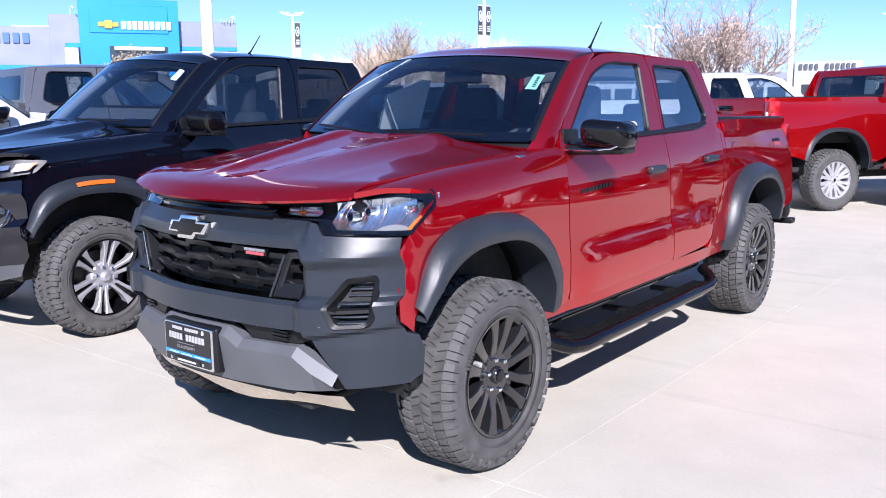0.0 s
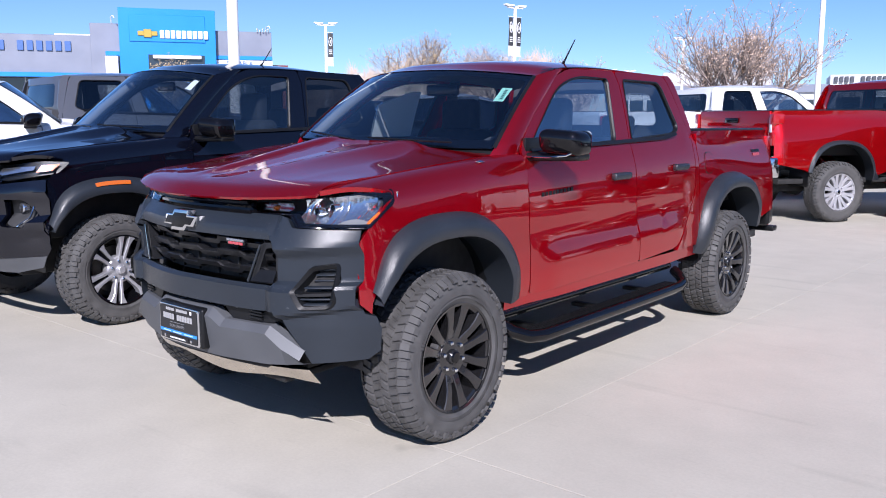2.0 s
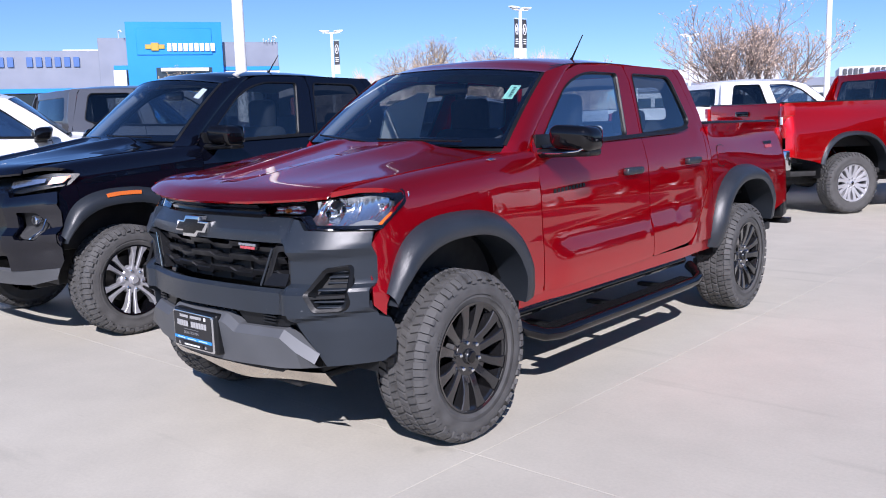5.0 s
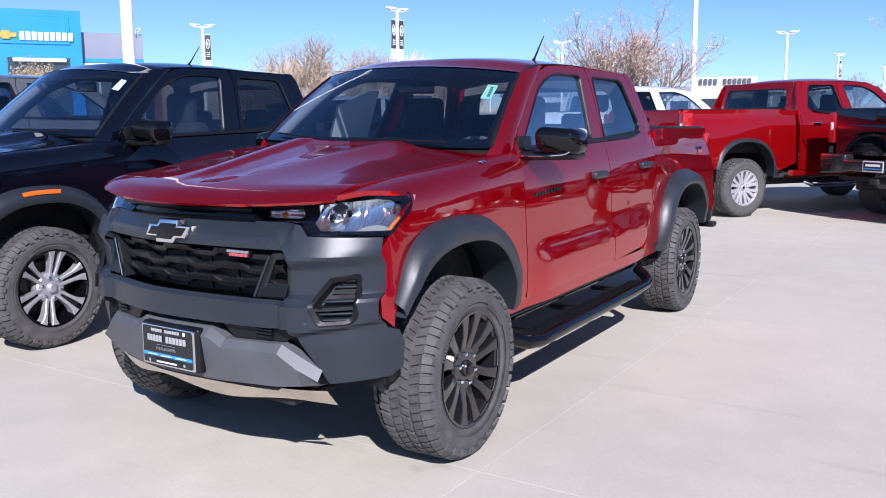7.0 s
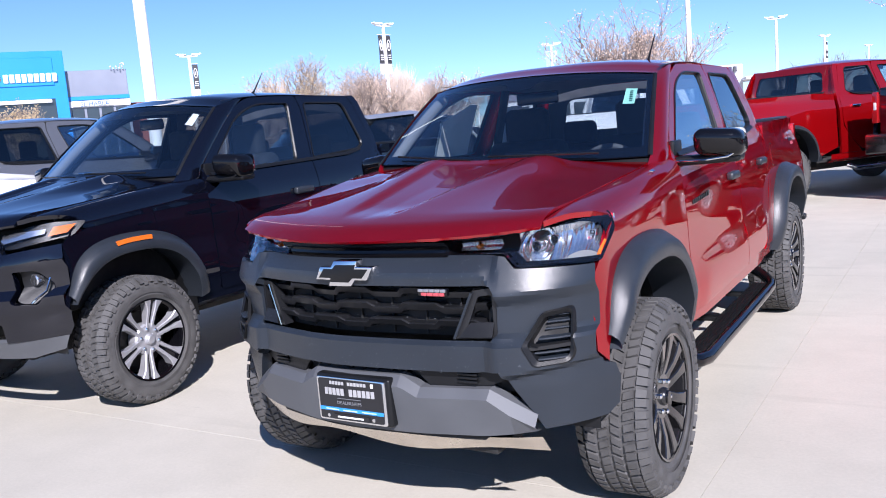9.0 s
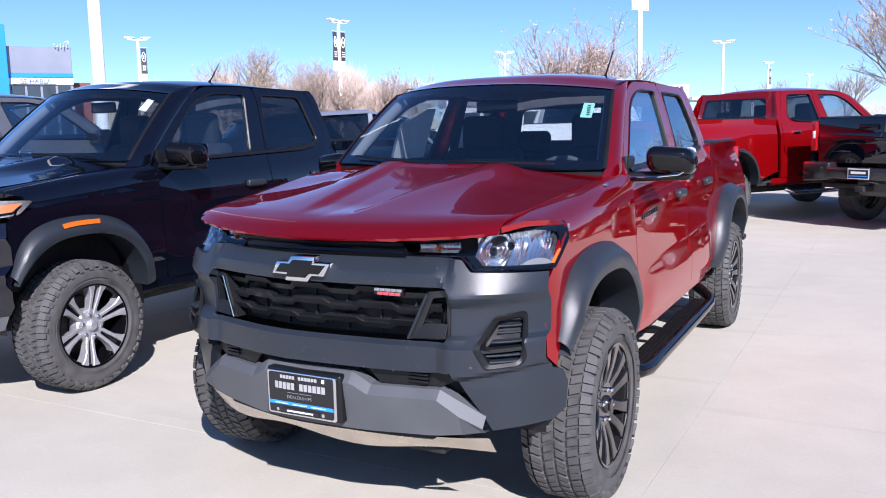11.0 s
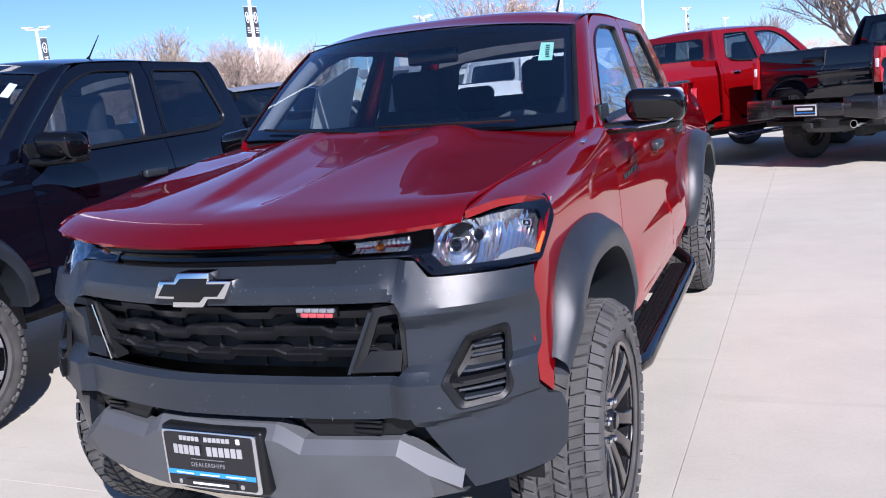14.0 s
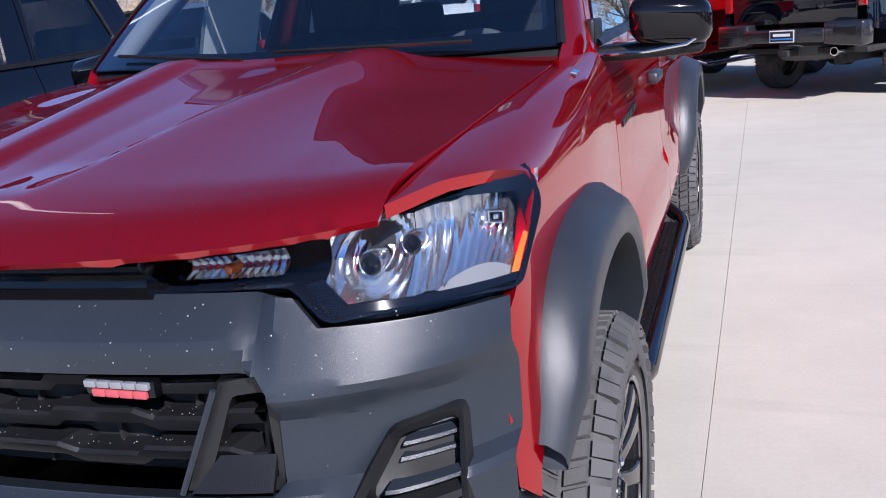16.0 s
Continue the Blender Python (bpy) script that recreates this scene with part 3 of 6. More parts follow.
        # belt strip
    both("belt_moulding", lambda: loft([[Vector((side_x(y, belt_z(y) + dz) + dx, y, belt_z(y) + dz + 0.012 + 0.03 * smooth((y - 2.3) / 0.3))) for dz, dx in ((-0.006, 0.002), (-0.002, 0.009), (0.012, 0.009), (0.017, 0.0))] for y in [0.80 + 1.70 * i / 20 for i in range(21)]], hint=R), TRIM)
    # -- cab frame
    def pillar():
        """The windscreen pillar, carried on along the roof's edge to the back of the cab."""
        rows = []
        for i in range(-1, 30):
            s = clamp(i / 14)
            run = clamp((i - 14) / 15)
            w = wind_fn(1, s)
            yd, zd = lerp(0.722, 1.34, s), 1.262 + 0.443 * s ** 0.86
            bulge = lerp(1.0, 0.35, smooth((s - 0.7) / 0.3))
            if run:
                w = Vector((0.642, lerp(1.065, 2.60, run), 0))
                w.z = max(lerp(1.655, roof_z(0.642, w.y) + 0.001, smooth(run * 6)), 1.655)
                yd, zd = lerp(1.34, 2.64, run), 1.707
            o = Vector((side_x(yd, zd) - 0.004, yd, zd))
            mid = w.lerp(o, 0.55) + Vector((0.014, -0.010, 0.014)) * bulge
            row = [w + Vector((-0.012, 0.012, -0.012)), w + Vector((0.0, -0.002, 0.003)), w.lerp(mid, 0.6) + Vector((0.0, -0.004, 0.004)) * bulge, mid, o.lerp(mid, 0.4) + Vector((0.004, 0, 0.003)), o, o + Vector((-0.02, 0.0, -0.02))]
            if i < 0:
                row = [p + Vector((-0.01, -0.10, -0.10)) for p in row]
            rows.append(row)
        return loft(rows, hint=(0.6, -0.2, 0.7), angle=60)
    both("a_pillar", pillar, body_paint)
    roof_edge = lambda y: side_x(y, 1.712) - 0.004

    def roof():
        rows = []
        for i in range(25):
            t = i / 24
            row = []
            for k in range(21):
                u = -1 + 2 * k / 20
                y = lerp(0.905 + 0.165 * u * u, 2.62 - 0.04 * u * u, t)
                x = u * lerp(0.645, 0.652, smooth(t * 3))
                z = roof_z(x, y)
                if t < 0.12:
                    z = lerp(1.696 - 0.042 * u * u, z, smooth(t / 0.12))
                if t > 0.93:
                    z -= 0.03 * ((t - 0.93) / 0.07) ** 2
                row.append((x, y, z))
            rows.append(row)
        return loft(rows, hint=(0, 0, 1), angle=50)
    P("roof", roof(), body_paint, None, "gently crowned roof panel")
    both("roof_ditch", lambda: loft([[Vector((0.634, y, roof_z(0.634, y) + 0.003)), Vector((0.642, y, roof_z(0.642, y) + 0.005)), Vector((0.650, y, roof_z(0.65, y) + 0.003))] for y in [1.12 + 1.48 * i / 12 for i in range(13)]], hint=(0, 0, 1)), TRIM)
    cp = [(2.742, 1.27), (2.775, 1.27), (2.77, 1.40), (2.70, 1.66), (2.655, 1.708), (2.57, 1.708), (2.607, 1.66)]
    both("c_pillar", lambda: sheet(cp, side_fn, R, 0.05, 0.03, angle=50), body_paint)
    both("cab_corner", lambda: sheet([(2.415, 0.575), (2.785, 0.575), (2.785, 1.275), (2.742, 1.275), (2.722, 0.92), (2.57, 0.735)], side_fn, R, 0.06, 0.03, angle=50), body_paint)
    P("cab_lining", sheet([(-0.74, 0.9), (0.74, 0.9), (0.74, 1.27), (0.62, 1.68), (-0.62, 1.68), (-0.74, 1.27)], lambda x, z: Vector((x, 2.735 - 0.28 * max(0, z - 1.36) ** 1.2 - 0.05 * (abs(x) / 0.7) ** 4, z)), (0, -1, 0), 0.1, 0.0, holes=[rounded([(-0.56, 1.38), (0.56, 1.38), (0.51, 1.60), (-0.51, 1.60)], 0.06)]), CABIN)
    back = lambda x, z: Vector((x, 2.775 - 0.28 * max(0, z - 1.36) ** 1.2 - 0.05 * (abs(x) / 0.7) ** 4, z))
    rw = rounded([(-0.58, 1.36), (0.58, 1.36), (0.53, 1.62), (-0.53, 1.62)], 0.06)
    P("cab_back", sheet([(-0.79, 0.9), (0.79, 0.9), (0.79, 1.27), (0.66, 1.70), (-0.66, 1.70), (-0.79, 1.27)], back, (0, 1, 0), 0.08, 0.03, holes=[rw]), body_paint)
    P("rear_window", sheet(rw, lambda x, z: back(x, z) - Vector((0, 0.008, 0)), (0, 1, 0), 0.1, 0.0), glass_side[1])
    wo = [(-0.995, 0.0), (-0.995, 0.995), (0.995, 0.995), (0.995, 0.0)]
    P("windscreen", sheet(wo, wind_fn, (0, -1, 0.6), 0.08, 0.0), GLASS, None, "clear curved windscreen")
    frit = lambda u, s: wind_fn(u, s) + Vector((0, 0.004, -0.004))
    inner = rounded([(-0.955, 0.10), (0.955, 0.10), (0.95, 0.93), (0.14, 0.93), (0.10, 0.84), (-0.10, 0.84), (-0.14, 0.93), (-0.95, 0.93)], 0.03)
    P("windscreen_border", sheet(wo, frit, (0, -1, 0.6), 0.12, 0.0, holes=[inner]), GLOSSBLACK)
    both("windscreen_trim", lambda: loft([[wind_fn(0.985, s) + Vector((0, -0.003, 0.003)), wind_fn(0.997, s) + Vector((0, -0.006, 0.006)), wind_fn(1.012, s) + Vector((0, -0.002, 0.002))] for s in [i / 12 for i in range(13)]], hint=(0, -1, 1)), TRIM)
    P("cowl", sheet([(-0.74, 0.0), (0.74, 0.0), (0.74, 1), (-0.74, 1)], lambda x, v: Vector((x, lerp(0.385, 0.43, v) + 0.16 * (x / 0.742) ** 2, lerp(1.245, 1.292, v))), (0, 0, 1), 0.1, 0.02), TRIM)
    for sx in (1, -1):
        w0 = [wind_fn(u, s) + Vector((0, -0.015, 0.012)) for u, s in ((0.72 if sx > 0 else -0.10, 0.03), (0.35 if sx > 0 else -0.45, 0.045), (0.02 if sx > 0 else -0.82, 0.06))]
        P("wiper", tube(w0, 0.005, 6), TRIM)
    # -- box (bed)
    ra = arch(**dict(REAR_ARCH, ry=0.505, rz=0.53))
    bed_out = [(2.792, 0.66), (2.792, 1.325), (2.82, 1.345), (4.30, 1.335), (4.335, 1.30), (4.335, 0.72), (3.9, 0.64)] + ra[::-1]
    both("bed_side", lambda: sheet(bed_out, lambda y, z: Vector((side_x(y, min(z, 1.24)) - 0.05 * max(0, z - 1.24) - 0.012 * smooth((z - 1.245) / 0.02) * smooth((y - 3.25) / 0.5) * smooth((1.31 - z) / 0.02) - 0.05 * smooth((y - 4.22) / 0.12) ** 2, y, z)), R, 0.045, 0.05, angle=50), body_paint)
    if detail:
        fd = rounded([(2.895, 1.055), (3.035, 1.055), (3.035, 1.195), (2.895, 1.195)], 0.055, 5)
        both("fuel_door_gap", lambda: sheet(rounded([(2.890, 1.050), (3.040, 1.050), (3.040, 1.200), (2.890, 1.200)], 0.057, 5), lambda y, z: side_fn(y, z) + Vector((0.0012, 0, 0)), R, 0.04, 0.0), DARK)
        both("fuel_door", lambda: sheet(fd, lambda y, z: side_fn(y, z) + Vector((0.0035, 0, 0)), R, 0.04, 0.004), body_paint)
    both("bed_rail_cap", lambda: block((0.69, 2.80, 1.335), (0.772, 4.31, 1.362), 0.010, 2, lambda x, y, z: (x - 0.035 * smooth((y - 2.8) / 1.5), y, z - 0.008 * (y - 2.8))), TRIM)
    both("bed_inner_wall", lambda: block((0.66, 2.80, 0.8), (0.70, 4.28, 1.34), 0.005), TRIM)
    P("bed_floor", block((-0.66, 2.80, 0.80), (0.66, 4.28, 0.84), 0.005), TRIM)
    P("bed_front_wall", block((-0.70, 2.79, 0.80), (0.70, 2.82, 1.34), 0.006), body_paint)
    P("tailgate", block((-0.715, 4.285, 0.78), (0.715, 4.345, 1.335), 0.015, 3), body_paint)
    both("tail_lamp", lambda: prism(rounded([(4.245, 0.94), (4.35, 0.94), (4.35, 1.28), (4.255, 1.29)], 0.02), 0.722, 0.79, 0, 0.008), REDLENS)
    if detail:
        both("rear_bumper", lambda: join(block((0.45, 4.22, 0.56), (0.86, 4.47, 0.72), 0.03, 3, lambda x, y, z: (x - 0.06 * smooth((y - 4.2) / 0.3), y, z)), block((0.60, 4.36, 0.50), (0.85, 4.46, 0.545), 0.012, 2)), TRIM)
        P("rear_bumper_centre", block((-0.45, 4.30, 0.56), (0.45, 4.47, 0.70), 0.03, 3), TRIM)
    # -- sills, floor, frame and wheel housings
    both("sill", lambda: loft([[Vector((side_x(y, 0.56) - 0.012, y, 0.57)), Vector((side_x(y, 0.55) - 0.015, y, 0.50)), Vector((0.78, y, 0.462)), Vector((0.70, y, 0.46))] for y in [0.52 + 2.28 * i / 10 for i in range(11)]], hint=(1, 0, -0.5)), body_paint)
    P("floor_pan", block((-0.76, 0.5, 0.47), (0.76, 4.2, 0.53), 0.01), DARK)
    both("frame_rail", lambda: block((0.40, -0.45, 0.36), (0.50, 4.2, 0.47), 0.015), DARK)
    P("front_axle", tube([(-0.75, 0, 0.36), (0.75, 0, 0.36)], 0.035), DARK)
    P("rear_axle", tube([(-0.75, 3.337, 0.39), (-0.2, 3.337, 0.39), (-0.1, 3.337, 0.39), (0.1, 3.337, 0.39), (0.2, 3.337, 0.39), (0.75, 3.337, 0.39)], [0.05, 0.05, 0.12, 0.12, 0.05, 0.05], 14), DARK)
    for kw, y0, y1 in ((FRONT_ARCH, -0.44, 0.52), (REAR_ARCH, 2.86, 3.82)):
        k2 = dict(kw, ry=kw["ry"] + 0.01, rz=kw["rz"] + 0.02, a0=radians(0), a1=radians(180))
        both("wheel_housing", lambda: loft([[Vector((0.845, y, z)), Vector((0.50, y, z))] for y, z in arch(n=20, **k2)], hint=None), TRIM)
    P("engine_cover", block((-0.70, -0.42, 0.62), (0.70, 0.5, 1.05), 0.02), DARK)
    both("housing_wall", lambda: block((0.47, -0.5, 0.45), (0.50, 0.6, 1.0), 0.005), DARK)
    if flares:
        for kw in (FRONT_ARCH, REAR_ARCH):
            both("wheel_arch_flare", lambda: flare(kw, swell, wide), FLARE, "dark grey moulded wheel-arch flare")
    # -- mirrors
    def mirror():
        cap = block((0.905, 0.70, 1.262), (1.115, 0.86, 1.405), 0.045, 5, lambda x, y, z: (x, y - 0.0 + 0.06 * (x - 0.9) / 0.2 + 0.02 * (z < 1.3), z + (0.02 if (x < 1.0 and z < 1.3) else 0) - (0.018 if (x > 1.0 and z > 1.35) else 0)))
        return cap
    for s in (1, -1):
        fx = (lambda b: b) if s == 1 else flip_x
        low = pose(-0.012, 0, -0.022) if s == 1 or front != "lead" else pose(-0.06, 0.03, -0.07)
        mm = P("door_mirror", fx(moved(mirror(), low)), GLOSSBLACK, None, "gloss black door mirror")
        P("mirror_base", fx(moved(join(block((0.807, 0.755, 1.238), (1.095, 0.875, 1.282), 0.016, 3, lambda x, y, z: (x, y + 0.06 * max(0, x - 0.9) / 0.2, z + 0.05 * max(0, x - 0.95) * (1 if z < 1.26 else 0.6))), block((0.787, 0.76, 1.245), (0.812, 0.90, 1.355), 0.008)), low)), TRIM, mm)
        P("mirror_accent", fx(tube([low @ Vector(p) for p in ((0.82, 0.752, 1.262), (0.95, 0.748, 1.262), (1.05, 0.77, 1.272), (1.10, 0.80, 1.30))], 0.0045, 6)), CHROME if detail and front == "lead" else TRIM, mm)
        P("mirror_glass", fx(sheet(rounded([(0.92, 1.275), (1.10, 1.285), (1.10, 1.39), (0.92, 1.395)], 0.02), lambda x, z: low @ Vector((x, 0.868 + 0.06 * (x - 0.9) / 0.2, z)), (0, 1, 0), 0.2, 0.004)), CHROME, mm)
    # -- cabin
    P("dashboard", block((-0.70, 0.60, 0.95), (0.70, 1.02, 1.265), 0.05, 4, lambda x, y, z: (x, y, z - (0.06 if (y > 0.9 and z > 1.2) else 0))), DASH)
    both("door_lining", lambda: sheet([(0.80, 0.80), (2.60, 0.80), (2.60, 1.30), (0.86, 1.27)], lambda y, z: Vector((side_x(y, z) - 0.055, y, z)), (-1, 0, 0), 0.12, 0.0), DASH)
    both("pillar_lining", lambda: tube([wind_fn(0.965, s) + Vector((0, 0.05, -0.03)) for s in (0.0, 0.2, 0.4, 0.6, 0.8, 1.0)], 0.034, 8), LINING)
    both("centre_pillar", lambda: block((0.60, 1.86, 0.9), (0.64, 1.96, 1.68), 0.012, 2, lambda x, y, z: (side_x(1.9, z) - 0.05 + (0.02 if x > 0.62 else 0), y, z)), CABIN)
    P("headliner", sheet([(-0.62, 1.05), (0.62, 1.05), (0.62, 2.55), (-0.62, 2.55)], lambda x, y: Vector((x, y, roof_z(x, y) - 0.045)), (0, 0, -1), 0.3, 0.0), HEADLINER)
    if detail:
        wheel_ring = [(0.36 + 0.185 * math.cos(a), 1.16 - 0.06 * math.sin(a), 1.15 + 0.165 * math.sin(a)) for a in [2 * math.pi * i / 28 for i in range(29)]]
        P("steering_wheel", join(tube(wheel_ring, 0.016, 8, False), block((0.22, 1.12, 1.11), (0.50, 1.16, 1.18), 0.015), tube([(0.36, 1.0, 1.05), (0.36, 1.14, 1.13)], 0.03)), CABIN)
        P("instrument_hood", block((0.20, 0.88, 1.20), (0.54, 1.06, 1.30), 0.03, 3), CABIN)
        P("centre_screen", block((-0.16, 0.92, 1.14), (0.14, 0.96, 1.32), 0.01), GLOSSBLACK)
        P("interior_mirror", block((-0.12, 1.03, 1.555), (0.12, 1.06, 1.62), 0.012), GLOSSBLACK)
    for x in (-0.36, 0.36):
        P("seat", join(block((x - 0.25, 1.45, 0.70), (x + 0.25, 1.66, 1.36), 0.07, 4, lambda a, y, z: (a, y + 0.10 * (z > 1), z)), block((x - 0.25, 1.15, 0.62), (x + 0.25, 1.6, 0.80), 0.05, 3)), SEAT)
        P("headrest", block((x - 0.14, 1.60, 1.33), (x + 0.14, 1.72, 1.55), 0.045, 4), SEAT)
        P("rear_headrest", block((x - 0.12, 2.46, 1.30), (x + 0.12, 2.56, 1.45), 0.04, 4), SEAT)
    P("rear_bench", join(block((-0.66, 2.35, 0.7), (0.66, 2.56, 1.30), 0.06, 4), block((-0.66, 2.0, 0.65), (0.66, 2.5, 0.82), 0.05, 3)), SEAT)
    # -- aerial
    if detail:
        P("aerial", tube([(0.40, 1.72, 1.755), (0.40, 1.74, 1.775), (0.415, 1.83, 1.905)], [0.012, 0.006, 0.003], 8), TRIM)
    for x, y in ((track, axles[0]), (-track, axles[0]), (track - 0.025, axles[1]), (-track + 0.025, axles[1])):
        wheel(root, x, y, wheel_z, rim, 0.0, 13 * x + 31 * y)
    if step:
        for s in (1, -1):
            fx = (lambda b: b) if s == 1 else flip_x
            low = pose(0.033, 0, -0.045)
            bar = [(0.74, 0.60, 0.45), (0.79, 0.63, 0.415), (0.85, 0.70, 0.385), (0.872, 0.80, 0.375), (0.872, 1.6, 0.375), (0.872, 2.42, 0.378), (0.855, 2.53, 0.39), (0.80, 2.59, 0.42), (0.74, 2.62, 0.45)]
            bar = [tuple(Vector(bar[i]).lerp(Vector(bar[i + 1]), k / 3)) for i in range(len(bar) - 1) for k in range(3)] + [bar[-1]]
            sb = P("side_step", fx(moved(tube(bar, 0.034, 12), low)), GLOSSBLACK, None, "black tubular side step with a ribbed tread")
            P("step_tread", fx(moved(block((0.755, 0.80, 0.375), (0.858, 2.44, 0.402), 0.008), low)), TRIM, sb)
            studs = []
            for i in range(74):
                for j in range(4):
                    studs.append(block((0.772 + j * 0.021, 0.81 + i * 0.0219, 0.401), (0.786 + j * 0.021, 0.823 + i * 0.0219, 0.407), 0.0))
            P("tread_studs", fx(moved(join(*studs), low)), TRIM, sb)
            P("inner_bar", fx(tube([(0.735, 0.62, 0.44), (0.735, 2.60, 0.44)], 0.028, 10)), GLOSSBLACK, sb)
            for y in (0.95, 1.6, 2.25):
                P("step_bracket", fx(moved(block((0.56, y - 0.03, 0.355), (0.85, y + 0.03, 0.380), 0.004), low)), TRIM, sb)
    return root, P, both


def cheek_fn(x, z):
    """The moulded face of the front bumper: a bar with a slanted top, corners that stand proud of it, and a jutting lower band."""
    ax = abs(x)
    y = nose_y(x)
    corner = smooth((ax - 0.53) / 0.06)
    c1 = 0.993 - 0.068 * corner + 0.07 * max(0.0, ax - 0.62)
    y -= 0.030 * corner
    if z > c1:
        y += (z - c1) * lerp(0.95, 0.45, corner)
    else:
        y += 0.030 * corner * smooth((c1 - z) / 0.05) * smooth((z - 0.772) / 0.02)
    low = 0.768 + 0.03 * smooth((ax - 0.62) / 0.2)
    y -= 0.020 * smooth((low - z) / 0.016)
    c3 = 0.655 + 0.16 * max(0.0, ax - 0.60)
    y += 0.034 * smooth((c3 - z) / 0.018) * smooth((ax - 0.54) / 0.08)
    y += 0.16 * max(0, 0.61 - z) * (0.4 + ax)
    return Vector((x, y, z))


def bow(w, h, k=0.0):
    """A slanted cross shape; k grows it on all sides."""
    a, b, s = w / 2 + k, h / 2 + k, 0.018
    c, d = w * 0.19 + k, h * 0.26 + k
    return [(-a, -d), (-c - s * 0.6, -d), (-c - s, -b), (c - s * 1.0, -b), (c, -d), (a - 0.03, -d), (a, d), (c + s * 0.6, d), (c + s, b), (-c + s, b), (-c, d), (-a + 0.03, d)]


def front_lead(root, P, both):
    F = (0, -1, 0)
    # grey bumper moulding: one piece round the grille
    fog = rounded([(0.676, 0.762), (0.722, 0.852), (0.806, 0.866), (0.818, 0.72), (0.806, 0.695), (0.712, 0.69)], 0.014, 3)
    half = [(0.40, 1.049), (0.575, 1.047), (0.61, 1.043), (0.645, 1.004), (0.866, 0.996), (0.870, 0.93), (0.868, 0.70), (0.876, 0.662), (0.902, 0.648), (0.912, 0.60), (0.902, 0.505), (0.872, 0.472), (0.705, 0.458), (0.675, 0.525), (0.615, 0.63), (0.595, 0.672), (0.50, 0.665)]
    mouth = [(0.560, 0.768), (0.580, 0.79), (0.585, 0.93), (0.568, 0.953)]
    hole = [(-x, z) for x, z in mouth] + mouth[::-1]
    P("bumper_moulding", sheet(half + [(-x, z) for x, z in half[::-1]], cheek_fn, F, 0.013, 0.05, holes=[hole, fog, [(-x, z) for x, z in fog]], bevel=0.005, angle=20), PLASTIC, None, "grey moulded front bumper round the grille", False)
    for s in (1, -1):
        fx = (lambda b: b) if s == 1 else flip_x
        c = Vector((sum(p[0] for p in fog) / len(fog), sum(p[1] for p in fog) / len(fog)))
        ring = []
        for p in fog + fog[:1]:
            v = Vector(p)
            a, b = cheek_fn(*(v + (v - c).normalized() * 0.006)), cheek_fn(*(v.lerp(c, 0.16)))
            ring.append([a + Vector((0, 0.004, 0)), a.lerp(b, 0.3) + Vector((0, -0.014, 0)), b + Vector((0, -0.004, 0)), b + Vector((0, 0.05, 0))])
        fb = P("fog_bezel", fx(loft(ring)), TRIM, None, "black slatted fog-lamp surround")
        P("fog_pocket", fx(sheet(fog, lambda x, z: cheek_fn(x, z) + Vector((0, 0.045, 0)), F, 0.1, 0.0)), DARK, fb)
        for i in range(7):
            if i == 2:
                continue
            z = 0.704 + i * 0.0225
            x0 = 0.702 + 0.034 * (i / 6)
            sl = loft([[cheek_fn(x, z) + Vector((0, 0.034 + dy, dz)) for dy, dz in ((0, 0.001), (-0.026, -0.001), (-0.030, 0.002), (-0.026, 0.006), (0, 0.009))] for x in [lerp(x0, 0.806, k / 6) for k in range(7)]], True, True)
            P("slat", fx(sl), PLASTIC, fb)
        P("divider", fx(loft([[cheek_fn(x, 0.748 + 0.03 * (x - 0.74)) + Vector((0, 0.034 + dy, dz)) for dy, dz in ((0, -0.004), (-0.036, -0.006), (-0.036, 0.006), (0, 0.008))] for x in [lerp(0.69, 0.808, k / 6) for k in range(7)]], True, True)), GRILLE, fb)
    # grille
    P("grille_backing", sheet([(-0.58, 0.765), (0.58, 0.765), (0.60, 0.96), (-0.60, 0.96)], lambda x, z: Vector((x, nose_y(x) + 0.085, z)), F, 0.1, 0.0), DARK)

    def slat(z0, hgt, ph, reach):
        """A bar with a flat lid and a folded face that steps up and down in flat-sided waves."""
        rows = []
        n = 144
        for i in range(n + 1):
            x = -reach + 2 * reach * i / n
            w = (x / 0.285 + ph) % 1.0
            up = clamp((0.31 - abs(w - 0.5)) / 0.075)
            dz, dy = 0.017 * up, -0.013 * up
            y = nose_y(x) + 0.030
            rows.append([Vector((x, y + 0.062, z0 + hgt + dz * 0.75 - 0.002)), Vector((x, y + 0.006 + dy, z0 + hgt + dz)), Vector((x, y + dy, z0 + hgt - 0.004 + dz)), Vector((x, y + 0.012 + dy * 0.6, z0 + 0.004 + dz * 0.85)), Vector((x, y + 0.05, z0 + dz * 0.8))])
        return loft(rows, hint=F, angle=14)
    for k, (z0, h, ph) in enumerate(((0.902, 0.028, 0.5), (0.845, 0.030, 0.5), (0.790, 0.028, 0.0))):
        P("grille_slat", slat(z0, h, ph, 0.54), GRILLE, None, "black grille bar with flat-sided steps")
    for i in range(7):
        x = -0.42 + 0.14 * i
        P("grille_post", block((x - 0.003, nose_y(x) + 0.072, 0.772), (x + 0.003, nose_y(x) + 0.083, 0.95), 0.0), DARK)
